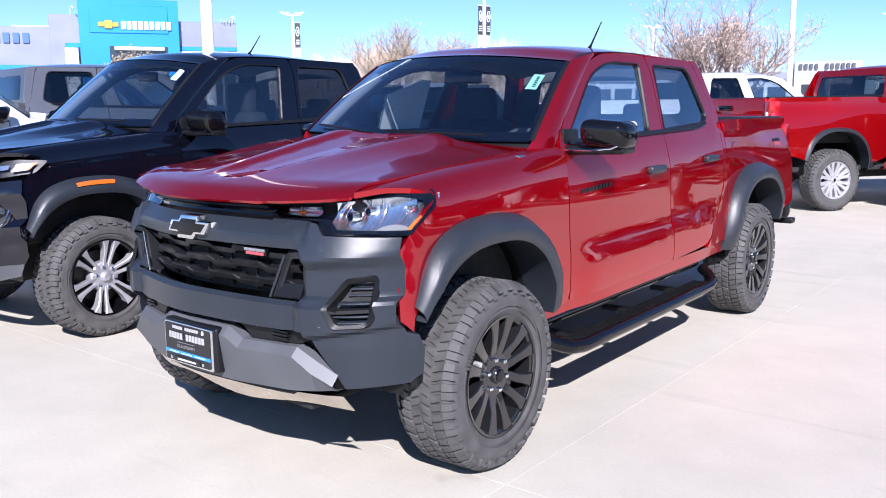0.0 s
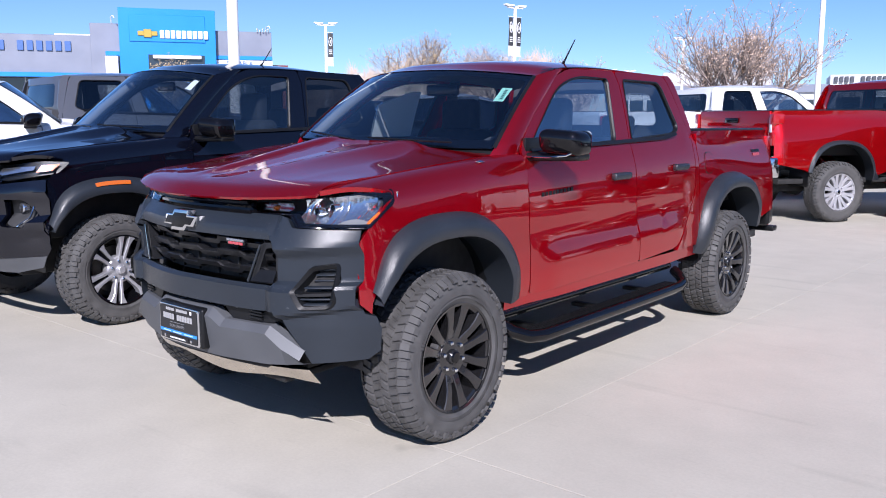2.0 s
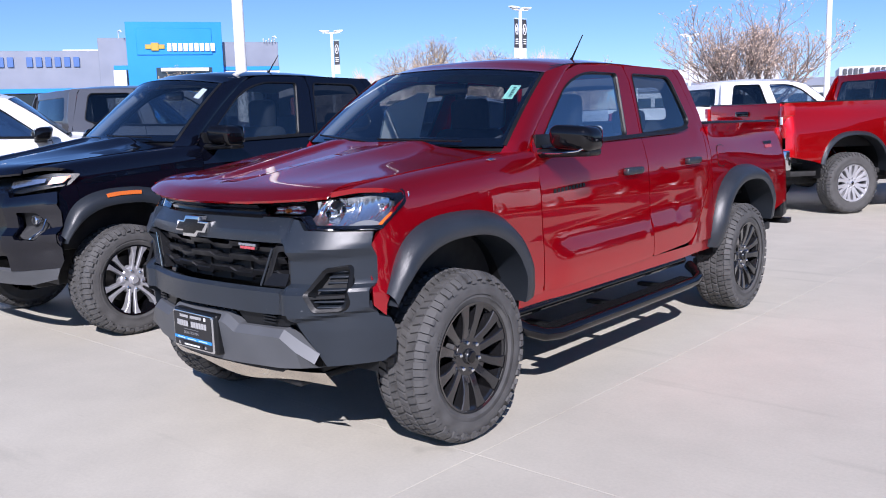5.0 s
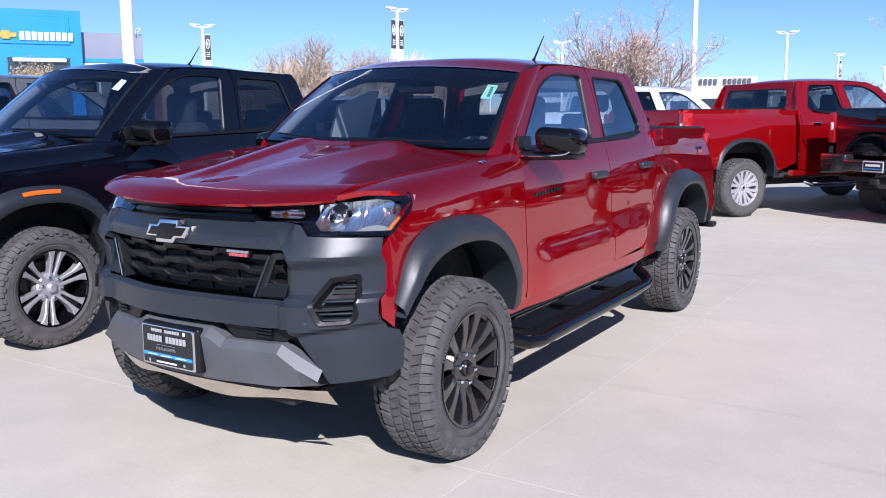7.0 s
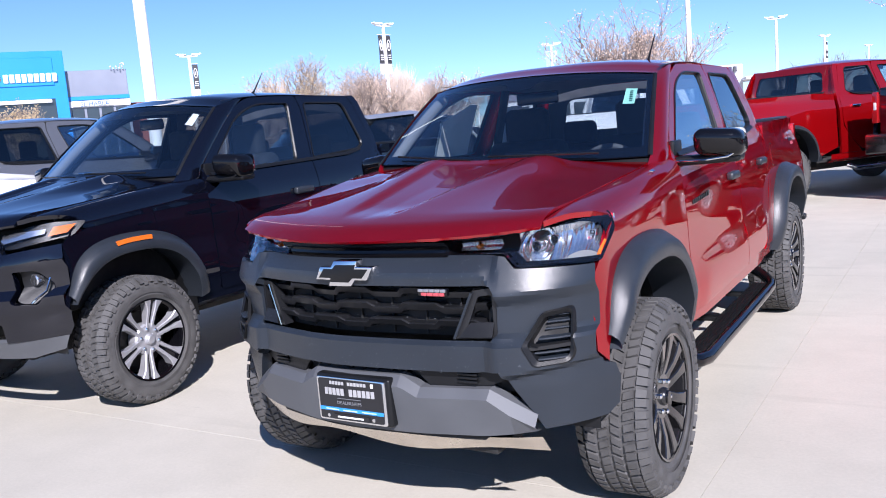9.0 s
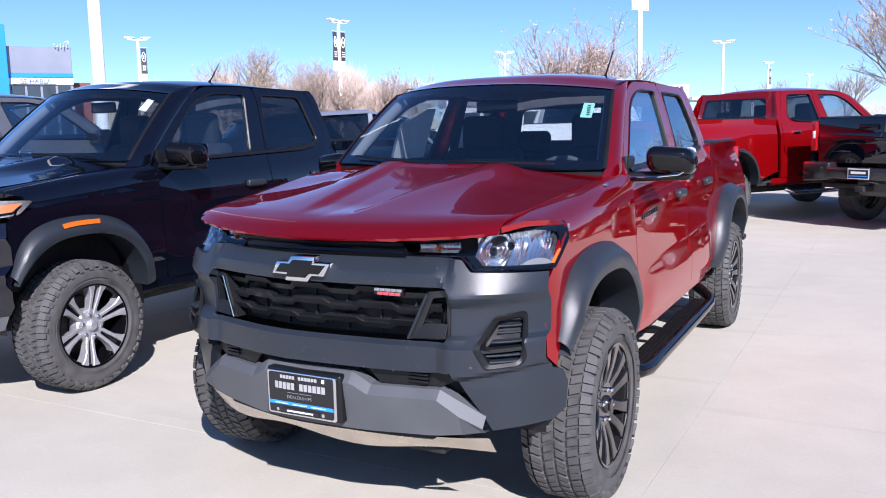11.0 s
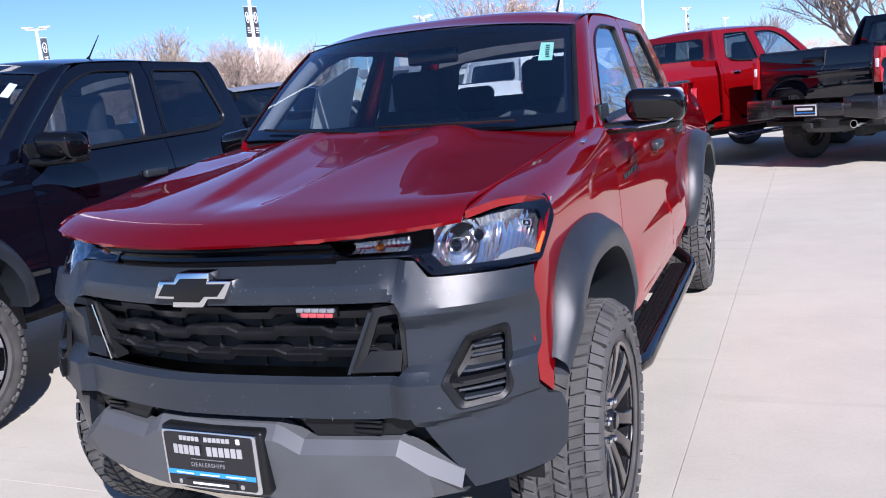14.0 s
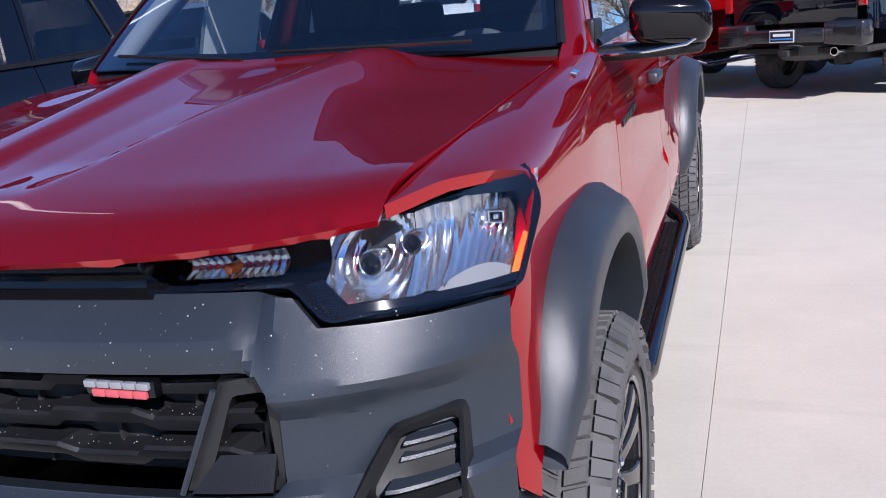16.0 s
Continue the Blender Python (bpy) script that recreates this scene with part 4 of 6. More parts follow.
    for s in (1, -1):
        fx = (lambda b: b) if s == 1 else flip_x
        arm = [(0.425, 0.772), (0.50, 0.935), (0.575, 0.945), (0.585, 0.80), (0.572, 0.772)]
        gap = rounded([(0.462, 0.788), (0.515, 0.915), (0.562, 0.92), (0.564, 0.79)], 0.008, 2)
        hk = P("tow_hook_frame", fx(sheet(arm, lambda x, z: Vector((x, nose_y(x) + 0.012, z)), F, 0.06, 0.045, holes=[gap], bevel=0.006)), GRILLE, None, "", True)
        P("hook_plate", fx(sheet([(0.448, 0.782), (0.485, 0.828), (0.566, 0.828), (0.566, 0.782)], lambda x, z: Vector((x, nose_y(x) - 0.012 + 0.5 * (z - 0.782), z)), (0, -1, 0.5), 0.05, 0.01)), TRIM, hk)
        P("tow_hook", fx(prism([(0.525, 0.80), (0.553, 0.80), (0.545, 0.875), (0.533, 0.875)], -0.63, -0.60, 1, 0.006)), TRIM, hk)
        # same edge twice; the far one is chrome to carry its bright highlight
        P("hook_edge", fx(tube([(0.428, nose_y(0.43) - 0.004, 0.776), (0.50, nose_y(0.5) - 0.002, 0.93)], 0.005, 6)), PLASTIC if s == 1 else CHROME, hk)
    # gloss strip under the bonnet
    P("gloss_strip", sheet([(-0.40, 1.106), (0.40, 1.106), (0.40, 1.046), (-0.40, 1.046)], lambda x, z: Vector((x, nose_y(x) + 0.045 + 0.018 * math.sin((z - 1.046) * 95), z)), F, 0.012, 0.02), GLOSSBLACK, None, "gloss black strip under the bonnet edge")
    # dark sheet set back in the gap, shade put in as colour
    P("strip_gap", sheet([(-0.74, 1.125), (0.74, 1.125), (0.74, 1.02), (-0.74, 1.02)], lambda x, z: Vector((x, nose_y(x) + 0.13, z)), F, 0.08, 0.0), DARK)
    # cross-shaped badge and model badge
    ez = 0.998
    em = P("emblem", prism([(x, z + ez) for x, z in bow(0.272, 0.092, 0.0)], -0.735, -0.69, 1, 0.004), CHROME, None, "bright-rimmed black cross-shaped badge")
    P("emblem_face", prism([(x, z + ez) for x, z in bow(0.232, 0.062, 0.0)], -0.738, -0.73, 1, 0.001), TRIM, em)
    bx, bz = 0.355, 0.932
    yb = nose_y(bx)
    bd = P("model_badge", block((bx - 0.060, yb + 0.002, bz - 0.013), (bx + 0.060, yb + 0.02, bz + 0.013), 0.004), GLOSSBLACK, None, "small silver and red model badge")
    for k in range(5):
        P("badge_bar", block((bx - 0.056 + 0.0225 * k, yb - 0.004, bz + 0.001), (bx - 0.036 + 0.0225 * k, yb + 0.004, bz + 0.011), 0.0015), BADGEGREY, bd)
    for k in range(4):
        P("badge_bar", block((bx - 0.044 + 0.0235 * k, yb - 0.004, bz - 0.012), (bx - 0.0225 + 0.0235 * k, yb + 0.004, bz - 0.001), 0.0015), BADGERED, bd)
    # lower intake and skid plate
    P("lower_intake", sheet([(-0.60, 0.68), (0.60, 0.68), (0.60, 0.58), (-0.60, 0.58)], lambda x, z: Vector((x, nose_y(x) + 0.05, z)), F, 0.1, 0.0), DARK)
    for s in (1, -1):
        fx = (lambda b: b) if s == 1 else flip_x
        ip = P("intake_panel", fx(sheet([(0.24, 0.672), (0.52, 0.672), (0.60, 0.635), (0.54, 0.612), (0.31, 0.606)], lambda x, z: Vector((x, nose_y(x) + 0.012, z)), F, 0.06, 0.02)), TRIM)
        for k in range(3):
            P("slat", fx(block((0.42, nose_y(0.46) - 0.002, 0.622 + 0.013 * k), (0.50, nose_y(0.46) + 0.012, 0.63 + 0.013 * k), 0.002)), TRIM, ip)
    for i in range(8):
        x = -0.21 + 0.06 * i
        P("intake_rib", block((x - 0.003, nose_y(x) + 0.02, 0.60), (x + 0.003, nose_y(x) + 0.05, 0.68), 0.0), TRIM)
    cols = ((0.0, 0.640, 0.606, 0.435), (0.20, 0.640, 0.606, 0.435), (0.222, 0.632, 0.600, 0.435), (0.278, 0.602, 0.572, 0.436), (0.50, 0.604, 0.576, 0.442), (0.54, 0.604, 0.574, 0.444), (0.615, 0.560, 0.520, 0.450), (0.690, 0.512, 0.478, 0.458))
    rows = []
    for x, zt, zc, zb in [(-c[0], *c[1:]) for c in cols[::-1]] + list(cols[1:]):
        y = nose_y(x) - 0.02
        rows.append([Vector((x, y + 0.05, zt + 0.006)), Vector((x, y + 0.016, zt)), Vector((x, y - 0.014, zc)), Vector((x, y + 0.012, zb)), Vector((x, y + 0.05, zb - 0.004))])
    P("skid_plate", loft(rows, hint=F, angle=9), SKID, None, "silver-grey skid plate with bevelled corners")
    P("chin_panel", loft([[Vector((x, nose_y(x) + 0.02 + 0.05 * k, 0.428 - 0.06 * k - 0.012 * math.sin(9 * x) * k)) for k in (0, 0.4, 0.8, 1.2)] for x in [-0.69 + 1.38 * i / 20 for i in range(21)]], hint=(0, -0.5, -1)), CHIN, None, "bright scuffed metal underguard")
    # dark strip standing in for the shade of the slot under the skid plate
    P("chin_gap", sheet([(-0.55, 0.452), (0.55, 0.452), (0.5, 0.418), (-0.5, 0.418)], lambda x, z: Vector((x, nose_y(x) + 0.018, z)), F, 0.1, 0.0), DARK)
    P("underguard", block((-0.5, -0.58, 0.33), (0.5, 0.1, 0.36), 0.01), DARK)
    # dealer plate
    pb = P("plate_holder", block((-0.172, -0.757, 0.455), (0.178, -0.68, 0.632), 0.012, 3), TRIM, None, "black dealer plate in a bright frame")
    P("plate_frame", prism(rounded([(-0.162, 0.462), (0.162, 0.462), (0.162, 0.624), (-0.162, 0.624)], 0.012, 3), -0.764, -0.754, 1, 0.003), CHROME, pb)
    P("plate_face", prism(rounded([(-0.150, 0.470), (0.150, 0.470), (0.150, 0.618), (-0.150, 0.618)], 0.008, 3), -0.767, -0.76, 1), PLATEBLACK, pb)

    def bar(x0, x1, z0, z1, m):
        P("plate_print", block((x0, -0.7685, z0), (x1, -0.766, z1), 0.0), m, pb)
    def letters(x0, x1, z0, z1, n, skip):
        """A line of writing as one bar for each letter."""
        w = (x1 - x0) / n
        for k in range(n):
            if k != skip:
                bar(x0 + k * w + 0.13 * w, x0 + (k + 1) * w - 0.13 * w, z0, z1, PLATELETTER)
    letters(-0.09, 0.082, 0.600, 0.612, 12, 5)
    bar(0.102, 0.113, 0.599, 0.613, PLATEWHITE)
    letters(-0.118, 0.118, 0.561, 0.586, 12, 5)
    bar(-0.055, 0.055, 0.5487, 0.5500, BADGEGREY)
    bar(-0.150, 0.150, 0.500, 0.513, PLATEBLUE)
    bar(-0.085, 0.085, 0.471, 0.490, PLATEBLACK)
    bar(-0.060, 0.060, 0.478, 0.484, PLATEWHITE)
    for k in range(3):
        bar(-0.118 + 0.086 * k, -0.054 + 0.086 * k, 0.5045, 0.5085, PLATEPALE)
    tx = bpy.data.curves.new("plate_text", "FONT")
    tx.body, tx.size, tx.extrude, tx.align_x, tx.space_character = "DEALERSHIPS", 0.0165, 0.0004, "CENTER", 1.12
    tx.materials.append(BADGEGREY)
    word = new("plate_text", tx)
    word.parent = pb
    word.matrix_local = pose(0, -0.7675, 0.529, 90, 0, 0)
    for x in (-0.105, 0.105):
        P("plate_screw", moved(lathe([(0.0, -0.004), (0.007, -0.003), (0.008, 0.002)], 10, 1), pose(x, -0.766, 0.482)), CHROME, pb)
    # headlamps
    lamp_out = rounded([(0.37, 1.092), (0.56, 1.106), (0.714, 1.124), (0.82, 1.140), (0.854, 1.150), (0.882, 1.085), (0.876, 0.998), (0.648, 1.004), (0.595, 1.050), (0.39, 1.050)], [0.004, 0, 0, 0, 0.02, 0.02, 0.012, 0.012, 0.012, 0.006], 4)

    def lamp_fn(x, z, deep=0.0):
        y = nose_y(x) + (z - 0.955) * 0.62 - 0.012 + deep
        y += 0.02 * smooth((x - 0.86) / 0.05) + 0.09 * smooth((x - 0.77) / 0.09) * smooth((z - 1.01) / 0.12)
        return Vector((x, y, z))
    for s in (1, -1):
        fx = (lambda b: b) if s == 1 else flip_x
        hl = P("headlamp", fx(sheet([tuple(Vector(p).lerp(Vector((0.72, 1.055)), 0.28)) for p in lamp_out], lambda x, z: lamp_fn(x, z, 0.086), F, 0.06, 0.0)), GLOSSBLACK, None, "clear multi-reflector headlamp with an amber corner")
        c = Vector((0.73, 1.06))
        ring = []
        for p in lamp_out + lamp_out[:1]:
            v = Vector(p)
            ring.append([lamp_fn(*v) + Vector((0, 0.004, 0)), lamp_fn(*v.lerp(c, 0.05)) + Vector((0, 0.006, 0)), lamp_fn(*v.lerp(c, 0.14), 0.088)])
        P("lamp_housing", fx(loft(ring)), GLOSSBLACK, hl)
        P("lamp_lens", fx(sheet(lamp_out, lamp_fn, F, 0.05, 0.0)), LENS, hl).visible_shadow = False
        z_hi = lambda x: 1.099 + 0.117 * (x - 0.56)
        z_lo = lambda x: max(1.014, 1.056 - 0.87 * (x - 0.60))

        def bowl(x0, x1, depth, flutes, rings, n=64, m=14):
            """A mirror bowl, with upright flutes or rings pressed into it."""
            rows = []
            for i in range(n + 1):
                x = lerp(x0, x1, i / n)
                row = []
                for k in range(m + 1):
                    z = lerp(z_lo(x), z_hi(x), k / m)
                    u, w = 2 * i / n - 1, 2 * k / m - 1
                    q = math.hypot(u, w * 0.8)
                    d = depth * (1 - min(1.0, 0.55 * u * u + 0.5 * w * w))
                    d += flutes * (0.5 + 0.5 * math.cos(i * math.pi * 0.5)) + rings * math.sin(q * 22)
                    row.append(lamp_fn(x, z, 0.014 + d))
                rows.append(row)
            return loft(rows, hint=F, angle=30)
        P("reflector", fx(bowl(0.632, 0.738, 0.060, 0.0, 0.0022)), REFLECT, hl)
        P("reflector", fx(bowl(0.738, 0.782, 0.050, 0.0050, 0.0, 20)), REFLECT, hl)
        P("reflector", fx(bowl(0.782, 0.866, 0.055, 0.0042, 0.0, 40)), REFLECT, hl)
        # bulb wells, a lamp bracket and the smooth dish below it
        for bx0, bz0, br in ((0.737, 1.079, 0.011), (0.688, 1.062, 0.013)):
            yb = lamp_fn(bx0, bz0, 0.028).y
            P("lamp_bulb", fx(moved(lathe([(0.0, 0.006), (br * 0.55, 0.004), (br * 0.6, -0.004), (br * 0.9, -0.006), (br, 0.0), (br, 0.05)], 20, 1), pose(bx0, yb, bz0))), GLOSSBLACK, hl)
            P("bulb_ring", fx(moved(lathe([(br, 0.0), (br + 0.004, -0.003), (br + 0.006, 0.004), (br + 0.006, 0.03)], 24, 1), pose(bx0, yb, bz0))), REFLECT, hl)
        yb = lamp_fn(0.826, 1.085, 0.026).y
        P("lamp_bracket", fx(join(*[block((0.826 + a0, yb, 1.085 + b0), (0.826 + a1, yb + 0.03, 1.085 + b1), 0.0012) for a0, a1, b0, b1 in ((-0.013, 0.013, 0.007, 0.010), (-0.013, 0.013, -0.010, -0.007), (-0.013, -0.010, -0.010, 0.010), (0.010, 0.013, -0.010, 0.010), (-0.004, 0.004, -0.004, 0.004))])), REFLECT, hl)
        P("lamp_well", fx(block((0.818, yb + 0.012, 1.079), (0.834, yb + 0.03, 1.091), 0.002)), GLOSSBLACK, hl)
        P("lower_dish", fx(loft([[lamp_fn(lerp(0.775, 0.862, i / 16), 1.014 + 0.017 * (1 - (i / 8 - 1) ** 2) * k / 4 + 0.001 * k, 0.016 + 0.010 * k / 4) for k in range(5)] for i in range(17)], hint=F)), FROST, hl)
        P("lamp_bezel", fx(sheet([(0.612, 1.050), (0.655, 1.010), (0.868, 1.006), (0.868, 1.016), (0.672, 1.021), (0.636, 1.054)], lambda x, z: lamp_fn(x, z, 0.010), F, 0.03, 0.0)), GLOSSBLACK, hl, "matt grey strip inside the lens")
        P("corner_cap", fx(sheet([(0.786, 1.1325), (0.820, 1.1385), (0.853, 1.1475), (0.880, 1.085), (0.868, 1.066), (0.845, 1.112)], lambda x, z: lamp_fn(x, z, 0.003), F, 0.02, 0.0)), GLOSSBLACK, hl)
        P("side_marker", fx(sheet([(0.861, 1.018), (0.8695, 1.017), (0.872, 1.058), (0.8655, 1.062)], lambda x, z: lamp_fn(x, z, 0.005), F, 0.008, 0.0)), AMBER, hl, "amber side marker")
        rows = [[lamp_fn(lerp(0.43, 0.575, i / 24), z, 0.022 + 0.007 * (i % 2) + 0.018 * (k in (1, 2))) for k, z in enumerate((1.060, 1.067, 1.076, 1.084 + 0.06 * (lerp(0.43, 0.575, i / 24) - 0.43)))] for i in range(25)]
        P("day_lamp", fx(loft(rows, hint=F, angle=12)), REFLECT, hl)
        P("turn_bulb", fx(moved(lathe([(0.0, -0.008), (0.006, -0.005), (0.008, 0.0), (0.008, 0.02)], 12, 1), pose(0.50, lamp_fn(0.50, 1.072, 0.02).y, 1.072))), AMBER, hl)


def droplets(P):
    """Water drops left on the bumper, the grille and the bonnet's edge."""
    rnd = random.Random(9)
    vs, fs = [], []

    def drop(p, n, r):
        a = n.orthogonal().normalized()
        b = n.cross(a)
        k = len(vs)
        vs.append(tuple(p + n * r * 0.75))
        vs.extend(tuple(p + (a * math.cos(t) + b * math.sin(t)) * r) for t in (0.0, 1.257, 2.513, 3.770, 5.027))
        fs.extend((k, k + 1 + i, k + 1 + (i + 1) % 5) for i in range(5))
    for i in range(650):
        x = rnd.uniform(-0.80, 0.84)
        z = rnd.choice((rnd.uniform(0.96, 1.04), rnd.uniform(0.66, 0.765), rnd.uniform(0.66, 1.04), rnd.uniform(0.76, 0.78)))
        if abs(x) < 0.585 and 0.768 < z < 0.953 or abs(x) > 0.64 and 0.70 < z < 0.87:
            continue
        p = cheek_fn(x, z)
        q, s = cheek_fn(x + 0.004, z), cheek_fn(x, z + 0.004)
        n = (q - p).cross(s - p).normalized()
        drop(p, n if n.y < 0 else -n, rnd.choice((0.0007, 0.0008, 0.0011, 0.0017)))
    for i in range(110):
        x = rnd.uniform(-0.72, 0.72)
        y = nose_y(x) + rnd.uniform(0.01, 0.10)
        drop(Vector((x, y, hood_z(x, y))), Vector((0, -0.4, 0.9)).normalized(), rnd.choice((0.0005, 0.0008)))
    for i in range(320):
        x = rnd.uniform(-0.5, 0.5)
        drop(Vector((x, nose_y(x) + rnd.uniform(0.030, 0.036), rnd.choice((0.935, 0.888, 0.838)) + rnd.uniform(-0.012, 0.006))), Vector((0, -0.8, 0.6)), rnd.choice((0.0006, 0.0010)))
    me = bpy.data.meshes.new("tmp")
    me.from_pydata(vs, [], fs)
    bm = bmesh.new()
    bm.from_mesh(me)
    bpy.data.meshes.remove(me)
    for f in bm.faces:
        f.smooth = True
    tagged(P("water_drop", bm, DROP), "scattered water drops", "", "", "stuff")


def stickers(root, P):
    """Paper on the glass and the stock sticker."""
    st = P("stock_sticker", sheet([(0.80, 0.60), (0.875, 0.60), (0.885, 0.80), (0.81, 0.80)], lambda u, s: wind_fn(u, s) + Vector((0, 0.007, -0.007)), (0, -1, 0.6), 0.3, 0.0), INKGREEN, None, "pale green stock sticker inside the glass")
    for k in range(6):
        P("sticker_print", sheet([(0.838, 0.63 + 0.025 * k), (0.860, 0.63 + 0.025 * k), (0.861, 0.646 + 0.025 * k), (0.839, 0.646 + 0.025 * k)], lambda u, s: wind_fn(u, s) + Vector((0, 0.0062, -0.0062)), (0, -1, 0.6), 0.3, 0.0), INK, st)
    P("price_sheet", sheet([(2.02, 1.32), (2.02, 1.58), (2.26, 1.585), (2.28, 1.325)], lambda y, z: Vector((-side_x(y, z) + 0.02, y, z)), (1, 0, 0), 0.3, 0.0), SHEETPAPER)
    P("price_sheet", sheet([(1.22, 1.30), (1.22, 1.50), (1.50, 1.60), (1.60, 1.60), (1.60, 1.305)], lambda y, z: Vector((-side_x(y, z) + 0.02, y, z)), (1, 0, 0), 0.3, 0.0), SHEETPAPER)
    for k in range(9):
        y = 3.86 + 0.036 * (k if k < 5 else k - 4.6)
        z = 1.170 if k < 5 else 1.142
        P("decal_letter", sheet([(y, z), (y + 0.029, z), (y + 0.031, z + 0.022), (y + 0.002, z + 0.022)], lambda yy, zz: side_fn(yy, zz) + Vector((0.0035, 0, 0)), (1, 0, 0), 0.1, 0.0), TRIM if k < 5 else BADGERED)
    for k, y in enumerate([0.83 + 0.035 * i for i in range(9)]):
        P("model_letter", sheet([(y, 1.036), (y + 0.024, 1.036), (y + 0.026, 1.056), (y + 0.002, 1.056)], lambda yy, z: side_fn(yy, z + 0.012 * (yy - 0.8) / 0.3) + Vector((0.004, 0, 0)), (1, 0, 0), 0.1, 0.003), TRIM)


def slim(x, y, z):
    far = smooth(-x / 0.7)
    k = far * smooth((0.7 - y) / 1.0)
    lift = 0.030 * far * smooth((y + 0.5) / 0.9) * (1 - smooth((y - 0.62) / 0.9)) * smooth((z - 1.0) / 0.14)
    return (x * 0.966 + 0.045 * far * smooth((1.25 - y) / 0.9), y + 0.08 * k, z + lift)


truck, TP, TB = pickup(pose(0.03, 0, 0), "metallic red crew-cab pickup with grey bumper and black wheels", "pickup truck", RED, "lead", "lead", warp=slim, group="parked pickup trucks", glass_side=(SIDEGLASS, REARGLASS))
front_lead(truck, TP, TB)
stickers(truck, TP)
droplets(TP)


# ---- the black neighbour ----
def front_neighbour(root, P, both):
    F = (0, -1, 0)
    bar = [(-0.62, 1.06), (0.62, 1.06), (0.62, 0.62), (-0.62, 0.62)]
    P("grille", sheet(bar, lambda x, z: cheek_fn(x, z) + Vector((0, 0.02, 0)), F, 0.08, 0.02), GLOSSBLACK)
    fog = rounded([(0.70, 0.905), (0.80, 0.905), (0.86, 0.82), (0.82, 0.72), (0.71, 0.735)], 0.02, 3)
    cheek = [(0.62, 1.045), (0.66, 1.0), (0.885, 1.03), (0.897, 0.965), (0.897, 0.70), (0.897, 0.58), (0.88, 0.535), (0.62, 0.52)]
    both("bumper_cheek", lambda: sheet(cheek, cheek_fn, F, 0.05, 0.05, holes=[fog]), BLACK)
    both("lower_skid", lambda: sheet([(0.0, 0.525), (0.62, 0.522), (0.875, 0.532), (0.84, 0.455), (0.70, 0.42), (0.0, 0.42)], lambda x, z: Vector((x, nose_y(x) + 0.004 + 0.5 * (0.53 - z), z)), F, 0.06, 0.03), SKID, "silver-grey lower bumper guard")
    for s in (1, -1):
        fx = (lambda b: b) if s == 1 else flip_x
        fp = P("fog_pocket", fx(sheet(fog, lambda x, z: cheek_fn(x, z) + Vector((0, 0.05, 0)), F, 0.1, 0.0)), TRIM)
        P("fog_lamp", fx(moved(lathe([(0.0, -0.01), (0.03, -0.012), (0.036, -0.006), (0.038, 0.03)], 20, 1), pose(0.765, -0.53, 0.85))), REFLECT, fp)
        P("fog_accent", fx(tube([cheek_fn(x, z) + Vector((0, -0.004, 0)) for x, z in ((0.845, 0.86), (0.835, 0.79), (0.80, 0.735))], 0.006, 6)), CHROME, fp)
        lo = rounded([(0.40, 1.10), (0.66, 1.108), (0.80, 1.125), (0.905, 1.12), (0.88, 1.06), (0.66, 1.02), (0.42, 1.03)], 0.012, 3)
        fn = lambda x, z: Vector((x, nose_y(x) + (z - 0.955) * 0.62 - 0.012, z))
        hl = P("headlamp", fx(sheet(lo, lambda x, z: fn(x, z) + Vector((0, 0.05, 0)), F, 0.06, 0.0)), TRIM, None, "slim headlamp with a white light bar")
        P("lamp_lens", fx(sheet(lo, fn, F, 0.06, 0.0)), LENS, hl).visible_shadow = False
        P("light_bar", fx(sheet([(0.60, 1.045), (0.80, 1.08), (0.80, 1.10), (0.60, 1.09)], lambda x, z: fn(x, z) + Vector((0, 0.015, 0)), F, 0.05, 0.0)), REFLECT, hl)
        P("side_marker", fx(sheet([(0.82, 1.068), (0.878, 1.076), (0.896, 1.112), (0.83, 1.106)], lambda x, z: fn(x, z) + Vector((0, 0.006, 0)), F, 0.05, 0.0)), AMBER, hl)
        k2 = dict(FRONT_ARCH, ry=0.475 + 0.058, rz=0.50 + 0.058, a0=radians(78), a1=radians(97))
        k3 = dict(FRONT_ARCH, ry=0.475 + 0.084, rz=0.50 + 0.084, a0=radians(78), a1=radians(97))
        rows = [[Vector((0.953, *a)), Vector((0.946, *b))] for a, b in zip(arch(n=10, **k2), arch(n=10, **k3))]
        P("arch_marker", fx(loft(rows, hint=(1, 0, 0))), AMBER, None, "amber marker set in the arch flare")


def taller(x, y, z):
    return (x * 0.966, y, z + 0.03 * smooth((z - 1.0) / 0.2) + 0.08 * clamp((z - 1.25) / 0.45))


neighbour, CP, CB = pickup(pose(-3.12, 0.235, 0), "glossy black crew-cab pickup with machined alloy wheels", "pickup truck", BLACK, "neighbour", "neighbour", warp=taller, group="parked pickup trucks", step=False, glass_side=(CABGLASS, TINTED))
front_neighbour(neighbour, CP, CB)
CP("windscreen_paper", sheet([(0.80, 0.72), (0.88, 0.70), (0.885, 0.88), (0.815, 0.90)], lambda u, s: wind_fn(u, s) + Vector((0, 0.006, -0.006)), (0, -1, 0.6), 0.3, 0.0), PAPER, None, "white price sticker")


# ---- heavy pickups of the row behind ----
def hd_warp(x, y, z):
    if y < 2.787:
        y2 = y * 1.08
    elif y < 2.82:
        y2 = lerp(3.01, 3.458, (y - 2.787) / 0.033)
    else:
        y2 = 4.037 + (y - 3.337) * (1.12 if y < 3.337 else 1.06)
    return (x * 1.145, y2, z * 1.14)


